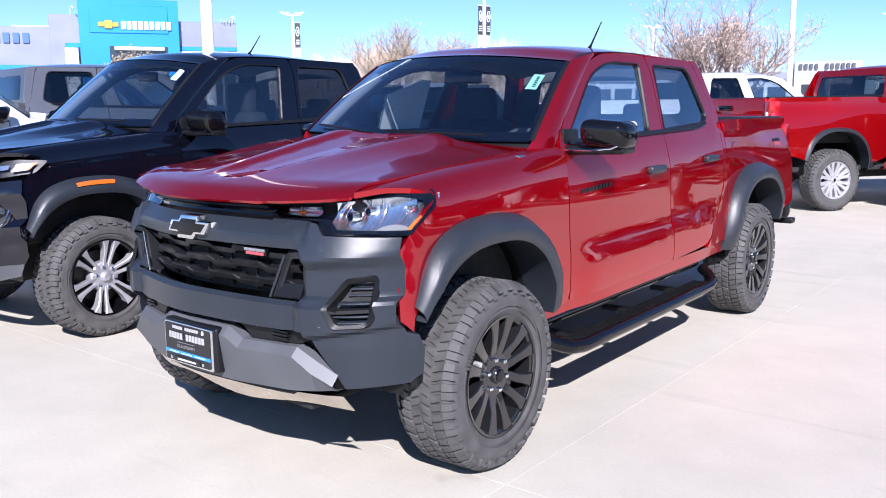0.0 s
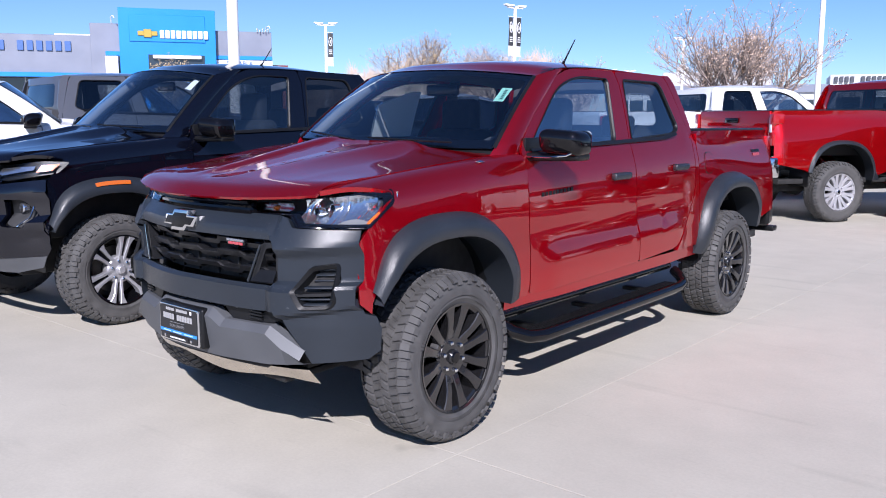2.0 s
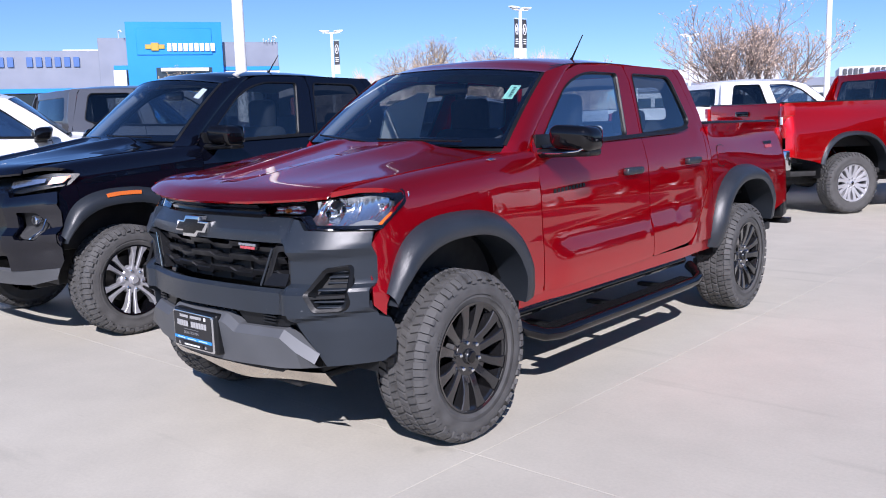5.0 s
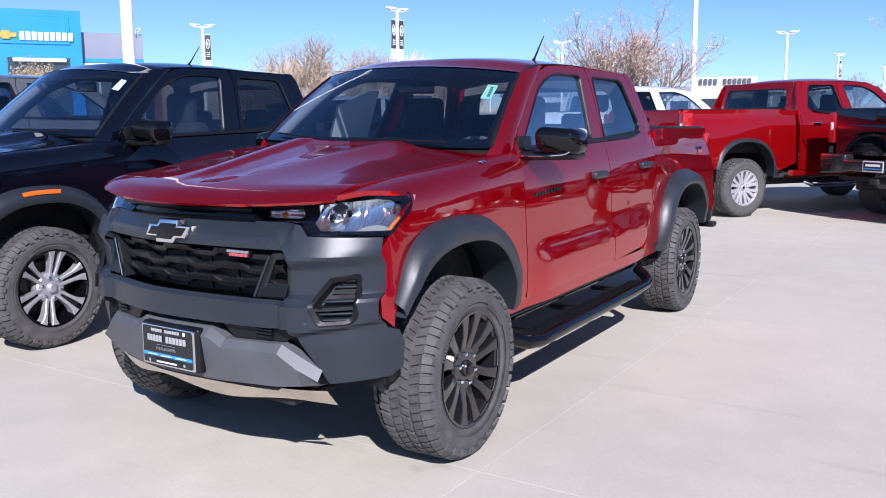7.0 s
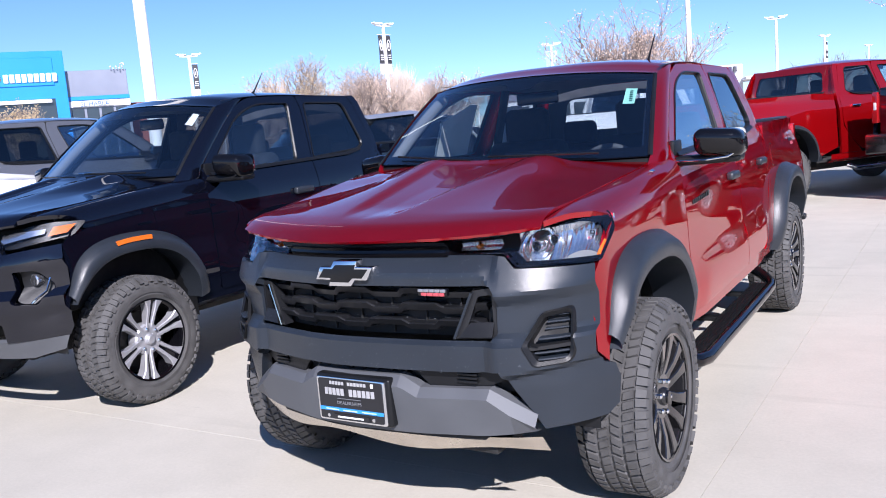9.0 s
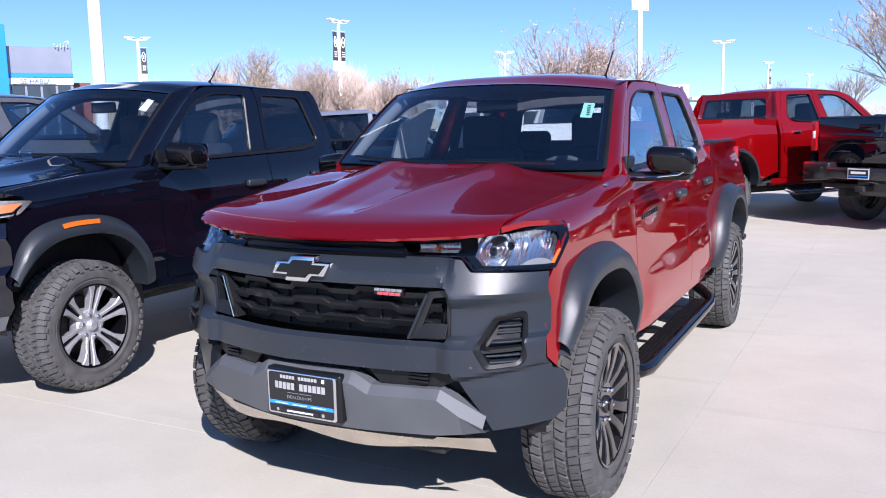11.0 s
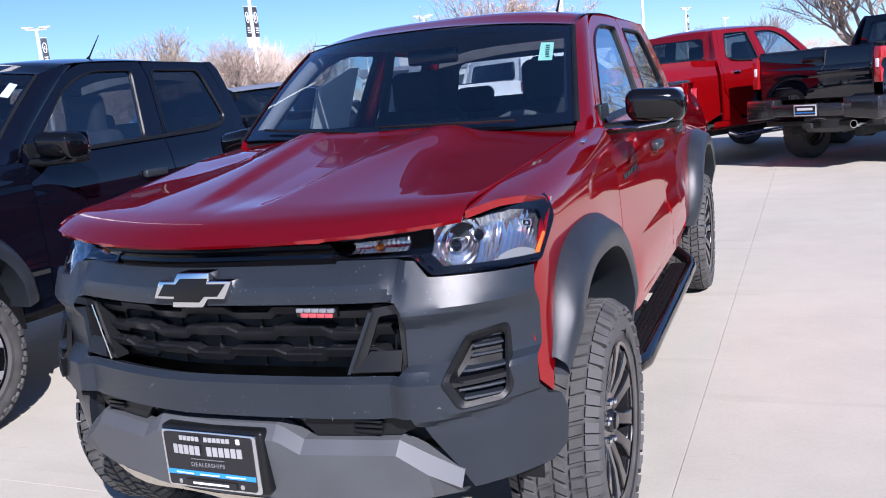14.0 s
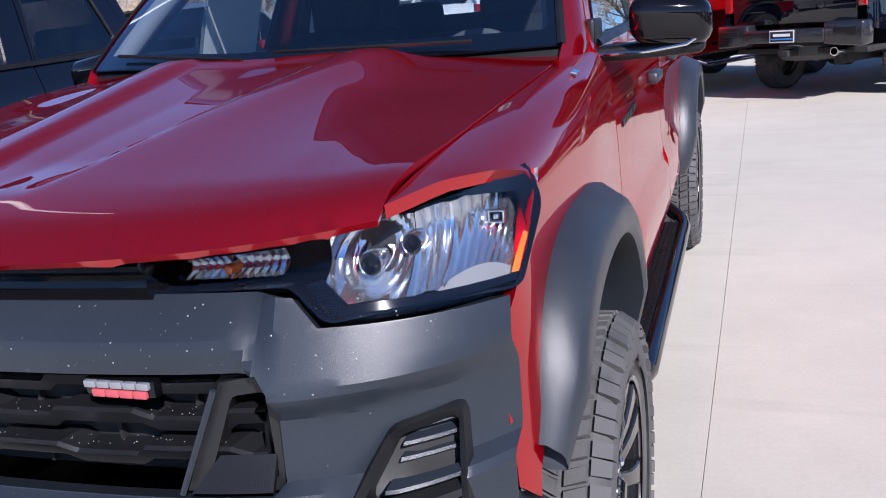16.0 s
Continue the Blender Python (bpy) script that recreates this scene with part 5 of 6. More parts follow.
def rear_hd(root, P, both, chrome):
    """Tail of a heavy pickup: lamps, gate with handle, step bumper, plate and exhaust. In warped truck units."""
    met = CHROME if chrome else mat("black_bumper_steel", (0.02, 0.02, 0.022), 0.25, 0.3, coat=0.6)
    both("tail_lamp", lambda: prism(rounded([(0.735, 0.93), (0.815, 0.93), (0.812, 1.06), (0.79, 1.10), (0.79, 1.16), (0.812, 1.19), (0.81, 1.30), (0.735, 1.30)], 0.008, 2), 4.20, 4.362, 1, 0.006), REDLENS, "red tail lamp")
    both("reversing_lamp", lambda: block((0.75, 4.36, 1.085), (0.79, 4.367, 1.175), 0.003), PLATEWHITE)
    P("gate_handle", block((-0.13, 4.345, 1.19), (0.13, 4.372, 1.25), 0.012), GLOSSBLACK)
    P("gate_crease", block((-0.68, 4.345, 1.02), (0.68, 4.358, 1.15), 0.01), BLACK if not chrome else RED2)
    P("rear_bumper", block((-0.46, 4.33, 0.60), (0.46, 4.50, 0.74), 0.025, 3), met, None, "step bumper")
    both("bumper_end", lambda: block((0.44, 4.27, 0.58), (0.85, 4.49, 0.80), 0.03, 3, lambda x, y, z: (x, y - 0.10 * max(0, x - 0.6), z - (0.03 if z < 0.7 and x > 0.7 else 0))), met)
    both("corner_step", lambda: block((0.55, 4.42, 0.68), (0.80, 4.497, 0.74), 0.012), TRIM)
    pl = P("plate", block((-0.155, 4.49, 0.60), (0.155, 4.515, 0.745), 0.006), PLATEBLACK, None, "black dealer plate")
    P("plate_frame", block((-0.145, 4.514, 0.61), (0.145, 4.518, 0.735), 0.0), PLATEWHITE, pl)
    P("plate_face", block((-0.132, 4.517, 0.622), (0.132, 4.521, 0.722), 0.0), PLATEBLACK, pl)
    P("plate_print", block((-0.10, 4.52, 0.672), (0.10, 4.523, 0.70), 0.0), PLATEWHITE, pl)
    P("plate_print", block((-0.13, 4.52, 0.64), (0.13, 4.523, 0.652), 0.0), PLATEBLUE, pl)
    P("exhaust", moved(lathe([(0.035, 0.0), (0.046, 0.0), (0.046, -0.5), (0.04, -0.5)], 18, 1), pose(-0.52, 4.40, 0.50)), CHROME)
    P("tow_hitch", block((-0.06, 4.3, 0.46), (0.06, 4.5, 0.53), 0.01), DARK)
    P("spare_tyre", moved(lathe([(0.10, -0.09), (0.30, -0.10), (0.335, -0.05), (0.335, 0.05), (0.30, 0.10), (0.1, 0.09)], 28, 2), pose(0, 3.95, 0.50)), RUBBER)
    both("leaf_spring", lambda: tube([(0.45, 2.8, 0.45), (0.45, 3.3, 0.36), (0.45, 3.9, 0.48)], 0.03, 8), DARK)
    both("high_mount_step", lambda: tube([(0.80, 0.65, 0.42), (0.87, 0.72, 0.36), (0.87, 2.5, 0.36), (0.80, 2.6, 0.42)], 0.03, 8), GLOSSBLACK if not chrome else CHROME)


def heavy(x, y, turn, label, body, chrome=True, tail=True, size=hd_warp, r=0.42):
    root, P, both = pickup(pose(x, y, 0, 0, 0, turn), label, "pickup truck", body, "plain", "hd", size, wheel_z=r, axles=(0.0, size(0, 3.337, 0)[1]), track=size(0.895, 0, 0)[0], glass_side=(SIDEGLASS, TINTED), group="parked pickup trucks", step=False, detail=False, swell=0.905, wide=0.05)
    P("nose", sheet([(-0.86, 1.08), (0.86, 1.08), (0.86, 0.55), (-0.86, 0.55)], cheek_fn, (0, -1, 0), 0.1, 0.03), CHROME if chrome else TRIM)
    for hy in (1.66, 2.47):
        hz = belt_z(hy) - 0.13
        both("door_handle", lambda: block((side_x(hy, hz) - 0.005, hy - 0.08, hz - 0.018), (side_x(hy, hz) + 0.03, hy + 0.08, hz + 0.018), 0.012), CHROME)
    if tail:
        rear_hd(root, P, both, chrome)
    P("brake_light", block((-0.16, 2.60, 1.68), (0.16, 2.68, 1.705), 0.006), REDLENS)
    return root


TURN_ROW = 146
heavy(1.37, 13.65, TURN_ROW, "bright red heavy-duty crew-cab pickup with silver alloy wheels", RED2)
heavy(4.76, 13.85, 143, "glossy black heavy-duty pickup seen from its tailgate", BLACK, False)
heavy(-1.85, 14.8, TURN_ROW, "white crew-cab pickup parked beside a red one", WHITE, True, False)
heavy(-7.75, 5.6, 170, "grey metallic crew-cab pickup with dark windows", GREYPAINT, True, False)
heavy(-6.5, 2.5, 165, "white pickup parked beside the black one", WHITE, True, False, lambda x, y, z: (x * 1.03, y * 1.05, z * 1.07), 0.40)


# ---- ground: one sheet to the horizon, with cast concrete slabs on it ----
def concrete():
    m = mat("worn_concrete", (0.50, 0.475, 0.45), 0.75)
    nt = m.node_tree
    b = nt.nodes["Principled BSDF"]
    geo = nt.nodes.new("ShaderNodeNewGeometry")
    info = nt.nodes.new("ShaderNodeObjectInfo")

    def noise_tex(scale, detail, rough=0.55):
        n = nt.nodes.new("ShaderNodeTexNoise")
        n.inputs["Scale"].default_value, n.inputs["Detail"].default_value, n.inputs["Roughness"].default_value = scale, detail, rough
        nt.links.new(geo.outputs["Position"], n.inputs["Vector"])
        return n

    def rng(src, a, b2, lo, hi):
        r = nt.nodes.new("ShaderNodeMapRange")
        for k, v in zip((1, 2, 3, 4), (a, b2, lo, hi)):
            r.inputs[k].default_value = v
        nt.links.new(src, r.inputs[0])
        return r.outputs[0]

    def times(a, c):
        n = nt.nodes.new("ShaderNodeMath")
        n.operation = "MULTIPLY"
        nt.links.new(a, n.inputs[0])
        nt.links.new(c, n.inputs[1])
        return n.outputs[0]
    broad, mid, fine = noise_tex(0.35, 5), noise_tex(2.6, 8, 0.65), noise_tex(60, 6, 0.7)
    speck = noise_tex(260, 2)
    v = times(rng(broad.outputs[0], 0.3, 0.7, 0.90, 1.08), rng(mid.outputs[0], 0.3, 0.75, 0.93, 1.05))
    v = times(v, rng(fine.outputs[0], 0.25, 0.75, 0.93, 1.06))
    v = times(v, rng(speck.outputs[0], 0.68, 0.78, 1.0, 0.78))
    v = times(v, rng(info.outputs["Random"], 0, 1, 0.96, 1.04))
    # tyre marks and old drips: stretched stains
    mp = nt.nodes.new("ShaderNodeMapping")
    mp.inputs["Scale"].default_value = (0.5, 4.0, 1.0)
    nt.links.new(geo.outputs["Position"], mp.inputs["Vector"])
    st = nt.nodes.new("ShaderNodeTexNoise")
    st.inputs["Scale"].default_value, st.inputs["Detail"].default_value = 1.1, 9
    nt.links.new(mp.outputs[0], st.inputs["Vector"])
    v = times(v, rng(st.outputs[0], 0.60, 0.74, 1.0, 0.86))
    spot = noise_tex(1.7, 3)
    v = times(v, rng(spot.outputs[0], 0.70, 0.76, 1.0, 0.80))
    # hairline scuffs, drawn out along one way
    m2 = nt.nodes.new("ShaderNodeMapping")
    m2.inputs["Rotation"].default_value = (0, 0, 0.6)
    m2.inputs["Scale"].default_value = (1.0, 14.0, 1.0)
    nt.links.new(geo.outputs["Position"], m2.inputs["Vector"])
    sf = nt.nodes.new("ShaderNodeTexNoise")
    sf.inputs["Scale"].default_value, sf.inputs["Detail"].default_value, sf.inputs["Roughness"].default_value = 2.3, 6, 0.6
    nt.links.new(m2.outputs[0], sf.inputs["Vector"])
    v = times(v, rng(sf.outputs[0], 0.66, 0.74, 1.0, 0.84))
    sc = nt.nodes.new("ShaderNodeVectorMath")
    sc.operation = "SCALE"
    sc.inputs[0].default_value = (0.475, 0.447, 0.378)
    nt.links.new(v, sc.inputs["Scale"])
    nt.links.new(sc.outputs[0], b.inputs["Base Color"])
    bp = nt.nodes.new("ShaderNodeBump")
    bp.inputs["Strength"].default_value, bp.inputs["Distance"].default_value = 0.35, 0.003
    nt.links.new(fine.outputs[0], bp.inputs["Height"])
    nt.links.new(bp.outputs[0], b.inputs["Normal"])
    b.inputs["Specular IOR Level"].default_value = 0.3
    return m


CONCRETE = concrete()
bm = bmesh.new()
bmesh.ops.create_grid(bm, x_segments=1, y_segments=1, size=900)
for v in bm.verts:
    v.co.z = -0.0035
ground = tagged(part("ground", bm, CONCRETE), "pale worn concrete forecourt under the parked trucks", "ground", "", "structure")


# ---- lamp posts ----
POLE = mat("white_pole_paint", (0.78, 0.78, 0.77), 0.45, var=0.05, scale=3)
BANNER = mat("dark_banner_cloth", (0.035, 0.036, 0.042), 0.7, var=0.1)
BANNERLOW = mat("pale_banner_cloth", (0.7, 0.71, 0.73), 0.7, var=0.05)
BANNERBLUE = mat("pale_blue_banner_cloth", (0.25, 0.5, 0.72), 0.7, var=0.05)


def lamp_post(x, y, h=6.1, turn=0.0, banners=2, cloth=None, size=1.0):
    root = new("lamp_post")
    root.matrix_world = pose(x, y, 0, 0, 0, turn) @ Matrix.Scale(size, 4)
    tagged(root, "white steel lamp post with twin flat lamp heads" + (" and hanging banners" if banners else ""), "lamp post", "lamp posts")
    part("pole", tube([(0, 0, 0), (0, 0, h * 0.5), (0, 0, h - 0.12)], [0.095, 0.085, 0.07], 14), POLE, root)
    part("footing", lathe([(0.0, 0.62), (0.24, 0.62), (0.26, 0.58), (0.27, -0.02)], 18, 2), CONCRETE, root)
    part("cross_arm", loft([[Vector((u, dy, h - 0.12 + 0.10 * abs(u) ** 1.5 + dz)) for dy, dz in ((-0.05, -0.04), (0.05, -0.04), (0.05, 0.03), (-0.05, 0.03))] for u in [-0.45 + 0.09 * i for i in range(11)]], True, True), POLE, root)
    for s in (-1, 1):
        hd = part("lamp_head", block((s * 0.36 - 0.24, -0.14, h - 0.06), (s * 0.36 + 0.24, 0.14, h + 0.0), 0.02, 3, lambda a, b, c: (a, b * (1.0 - 0.3 * (abs(a) > 0.5)), c + 0.06 * (abs(a) - 0.3))), POLE, root)
        part("lamp_glass", block((s * 0.36 - 0.16, -0.10, h - 0.075), (s * 0.36 + 0.16, 0.10, h - 0.055), 0.0), PAPER, hd)
    for s in ((-1, 1) if banners == 2 else (1,) if banners == 1 else ()):
        top = h - 0.52
        bn = part("banner", sheet([(s * 0.10, top - 1.2), (s * 0.10, top), (s * 0.36, top), (s * 0.36, top - 1.2)], lambda u, z: Vector((u, 0.02 * math.sin(u * 9 + z * 3), z)), (0, -1, 0), 0.12, 0.008), cloth or BANNER, root, "dark banner with a pale emblem" if not cloth else "pale blue banner")
        part("banner_foot", sheet([(s * 0.10, top - 1.6), (s * 0.10, top - 1.2), (s * 0.36, top - 1.2), (s * 0.36, top - 1.6)], lambda u, z: Vector((u, 0.02 * math.sin(u * 9 + z * 3) + 0.002, z)), (0, -1, 0), 0.2, 0.008), BANNERLOW, bn)
        if not cloth:
            ring = [(s * 0.23 + 0.08 * math.cos(a), top - 0.42 + 0.22 * math.sin(a)) for a in [2 * math.pi * i / 16 for i in range(16)]]
            part("banner_emblem", tube([(u, -0.012 + 0.02 * math.sin(u * 9 + z * 3), z) for u, z in ring + ring[:1]], 0.02, 6, False), BANNERLOW, bn)
            part("banner_emblem", tube([(s * 0.23, -0.014, top - 0.50), (s * 0.23, -0.014, top - 0.34)], 0.022, 6), BANNERLOW, bn)
            for k in range(3):
                part("banner_print", block((s * 0.23 - 0.08, -0.03, top - 0.86 - 0.09 * k), (s * 0.23 + 0.08, -0.024, top - 0.82 - 0.09 * k), 0.0), BANNERLOW, bn)
        for z in (top + 0.03, top - 1.63):
            part("banner_rod", tube([(0, 0, z), (s * 0.38, 0, z)], 0.012, 6), POLE, root)
    return root


def at(eye, az, d):
    a = radians(az)
    return eye[0] + d * math.sin(a), eye[1] + d * math.cos(a)


E5, E7, E9 = (3.18, -2.82), (2.66, -2.99), (1.87, -3.11)
lamp_post(-40.1, 37.5, 5.8, 47, 1, None, 1.31)
lamp_post(-29.5, 44.2, 5.7, 78, 2, None, 1.5)
lamp_post(-7.5, 33.9, 7.1, 55, 2, None, 1.27)
lamp_post(*at(E7, -10.0, 52), 6.1, 10, 0)
lamp_post(*at(E7, -7.1, 72), 6.1, 60, 1)
lamp_post(*at(E9, -22.8, 55), 6.2, 23, 2, BANNERBLUE)
lamp_post(*at(E7, -4.6, 95), 6.2, 60, 0)
lamp_post(*at(E5, -28.6, 90), 6.2, 25, 0)
lamp_post(*at(E5, -45.0, 100), 6.2, 45, 0)
lamp_post(*at(E9, -26.6, 92), 6.2, 25, 0)
px, py = at(E5, -52.8, 14.5)
mast = new("sign_mast")
mast.matrix_world = pose(px, py, 0)
tagged(mast, "tall plain white steel mast behind the parked trucks", "mast")
part("pole", tube([(0, 0, 0), (0, 0, 4), (0, 0, 9.5)], [0.095, 0.088, 0.08], 18), POLE, mast)
part("base_plate", block((-0.2, -0.2, -0.01), (0.2, 0.2, 0.03), 0.01), POLE, mast)

# ---- dealership ----
CLAD = mat("grey_cladding", (0.21, 0.23, 0.285), 0.4, 0.2, var=0.06, scale=0.6)
CLADW = mat("white_cladding", (0.72, 0.73, 0.74), 0.5, var=0.04, scale=0.5)
BLUE = mat("bright_blue_cladding", (0.015, 0.22, 0.62), 0.35, var=0.05, scale=0.4)
SIGNBLUE = mat("dark_blue_letters", (0.06, 0.13, 0.33), 0.4)
GOLD = mat("gold_emblem", (0.62, 0.42, 0.09), 0.3, 0.6)
SHOPGLASS = mat("dark_shop_glass", (0.03, 0.04, 0.05), 0.08, coat=0.5)
ROOFRED = mat("dark_red_roof", (0.18, 0.05, 0.04), 0.7, var=0.1)
bx, by = at(E5, -56.8, 85)
dealer = new("dealership_building")
dealer.matrix_world = pose(bx, by, 0, 0, 0, 56.8)
tagged(dealer, "low grey dealership with a bright blue entrance portal", "building")


def slab(name, x0, x1, y0, y1, z0, z1, m, parent=None, lab=""):
    """A box of the building; x across in picture steps of the far view, heights in metres."""
    return part(name, block((x0, y0, z0), (x1, y1, z1), 0.03, 1), m, parent or dealer, lab)


def ux(p):
    return (p - 316) * 0.0516


def uz(p):
    return 1.41 + (216 - p) * 0.0516


portal = slab("portal", ux(235), ux(398), -0.8, 1.0, 0.0, uz(29), BLUE, None, "bright blue entrance portal")
slab("portal_side", ux(252), ux(380), -0.9, -0.79, uz(86), uz(40), BLUE, portal)
slab("portal_opening", ux(282), ux(378), -0.83, -0.78, 0.05, uz(108), SHOPGLASS, portal)
slab("canopy", ux(290), ux(372), -1.2, -0.85, uz(115), uz(109), CLADW, portal)
for i in range(9):
    w = 9.3 * 0.0516
    x0 = ux(303) + i * w
    slab("sign_letter", x0, x0 + w * 0.78, -1.02, -0.9, uz(80), uz(66), PLATEWHITE, portal)
slab("sign_emblem", ux(266), ux(299), -1.02, -0.9, uz(76), uz(68), GOLD, portal)
slab("sign_emblem", ux(276), ux(289), -1.05, -0.9, uz(79), uz(65), GOLD, portal)
wing = slab("right_wing", ux(398.5), ux(499), 0.2, 14, 0.0, uz(62), CLAD)
slab("blue_band", ux(398.5), ux(499.5), 0.1, 0.19, uz(113), uz(106), BLUE, wing)
slab("white_band", ux(398.5), ux(499.5), 0.05, 0.19, uz(125), uz(114), CLADW, wing)
for k in range(4):
    slab("shop_window", ux(402 + 24 * k), ux(422 + 24 * k), 0.1, 0.19, 0.3, uz(127), SHOPGLASS, wing)
sg = slab("habla_sign", ux(404), ux(470), -0.1, 0.04, uz(124), uz(115), CLADW, wing)
tx = bpy.data.curves.new("sign_text", "FONT")
tx.body, tx.size, tx.extrude, tx.align_x = "SE HABLA", 0.56, 0.02, "CENTER"
txo = new("sign_text", tx)
txo.parent = sg
txo.matrix_local = pose(ux(440), -0.14, uz(123.2), 90, 0, 0)
tx.materials.append(SIGNBLUE)
mid = slab("middle_block", ux(186), ux(252), 0.6, 14, 0.0, uz(54), CLAD)
slab("blue_band", ux(210), ux(235), 0.5, 0.59, uz(110), uz(102), BLUE, mid)
slab("entry_column", ux(210), ux(231), -0.2, 0.5, 0.0, uz(111), CLADW, mid)
slab("entry_glass", ux(231), ux(250), 0.4, 0.59, 0.2, uz(111), SHOPGLASS, mid)
lw = slab("left_wing", ux(-260), ux(209), 1.2, 16, uz(148), uz(75), CLAD, None, "long grey showroom fascia")
slab("blue_band", ux(-260), ux(210), 1.0, 1.19, uz(148), uz(140), BLUE, lw)
slab("showroom_glass", ux(-260), ux(209), 2.6, 2.8, 0.0, uz(148), SHOPGLASS, lw)
for k in range(10):
    slab("mullion", ux(-250 + 46 * k), ux(-248.5 + 46 * k), 2.5, 2.59, 0.0, uz(148), CLADW, lw)
slab("far_roof", ux(110), ux(186), 9, 15, uz(75), uz(60), CLADW, lw)
for i in range(12):
    if i != 5:
        x0 = ux(-24 + 15.2 * i)
        slab("name_letter", x0, x0 + 0.52, 1.05, 1.19, uz(103), uz(86), SIGNBLUE, lw)
slab("annex", ux(500), ux(540), 5, 12, 0.0, uz(116), ROOFRED, None, "dark red annex")
for k in range(5):
    part("roof_lamp", tube([(ux(474 + 5 * k), 0.4, uz(62)), (ux(474 + 5 * k), 0.2, uz(56 + 3 * (k % 2))), (ux(472 + 5 * k), -0.3, uz(58 + 3 * (k % 2)))], 0.05, 6), POLE, dealer)
part("roof_lamp", tube([(ux(222), 0.6, uz(54)), (ux(222), 0.3, uz(43)), (ux(226), -0.2, uz(42)), (ux(228), -0.3, uz(46))], 0.05, 6), POLE, dealer)
part("roof_lamp", tube([(ux(490), 0.6, uz(62)), (ux(490), 0.3, uz(53)), (ux(494), -0.2, uz(52)), (ux(496), -0.3, uz(56))], 0.05, 6), POLE, dealer)

GREYSIGN = mat("dark_grey_letters", (0.06, 0.065, 0.08), 0.5)

# ---- white showroom on the other side ----
ox, oy = at(E7, -18, 95)
shop = new("showroom_building")
shop.matrix_world = pose(ox, oy, 0, 0, 0, 18)
tagged(shop, "long low white showroom behind the bare trees", "building")
SHOPWHITE = mat("weathered_white_cladding", (0.52, 0.53, 0.55), 0.5, var=0.08, scale=0.4)
part("wall", block((-16, 0, 0), (10.5, 14, 4.6), 0.05, 1), SHOPWHITE, shop)
part("upper_block", block((-12, 2, 4.6), (-1, 12, 6.2), 0.05, 1), SHOPWHITE, shop)
part("end_block", block((4.5, -0.6, 0), (10.6, 8, 5.6), 0.05, 1), SHOPWHITE, shop)
part("fascia", block((-16.1, -0.25, 3.9), (4.4, -0.02, 4.7), 0.03, 1), CLAD, shop)
for k in range(9):
    part("shop_window", block((-15.5 + 2.2 * k, -0.08, 0.4), (-13.7 + 2.2 * k, -0.02, 3.2), 0.0), SHOPGLASS, shop)
for k in range(2):
    part("shop_window", block((5.2 + 2.7 * k, -0.68, 0.4), (7.3 + 2.7 * k, -0.62, 3.4), 0.0), SHOPGLASS, shop)
for k in range(11):
    if k != 4:
        part("sign_bar", block((4.9 + 0.48 * k, -0.85, 4.85), (5.2 + 0.48 * k, -0.65, 5.4), 0.0), GREYSIGN, shop)
part("canopy", block((10.5, -4, 3.9), (17, 6, 4.2), 0.03, 1), CLADW, shop)
for k in range(3):
    part("canopy_post", block((11.5 + 2.4 * k, -3.5, 0), (11.8 + 2.4 * k, -3.2, 3.9), 0.0), CLADW, shop)

# ---- bare spring trees ----
BARK = mat("grey_brown_bark", (0.24, 0.19, 0.165), 0.9, var=0.25, scale=6)
BUDS = mat("straw_pink_buds", (0.56, 0.43, 0.34), 0.8, var=0.2, scale=2)
BUDS2 = mat("ochre_buds", (0.60, 0.46, 0.27), 0.8, var=0.2, scale=2)
WOODS = mat("far_bare_wood", (0.44, 0.36, 0.30), 0.95, var=0.25, scale=0.6)


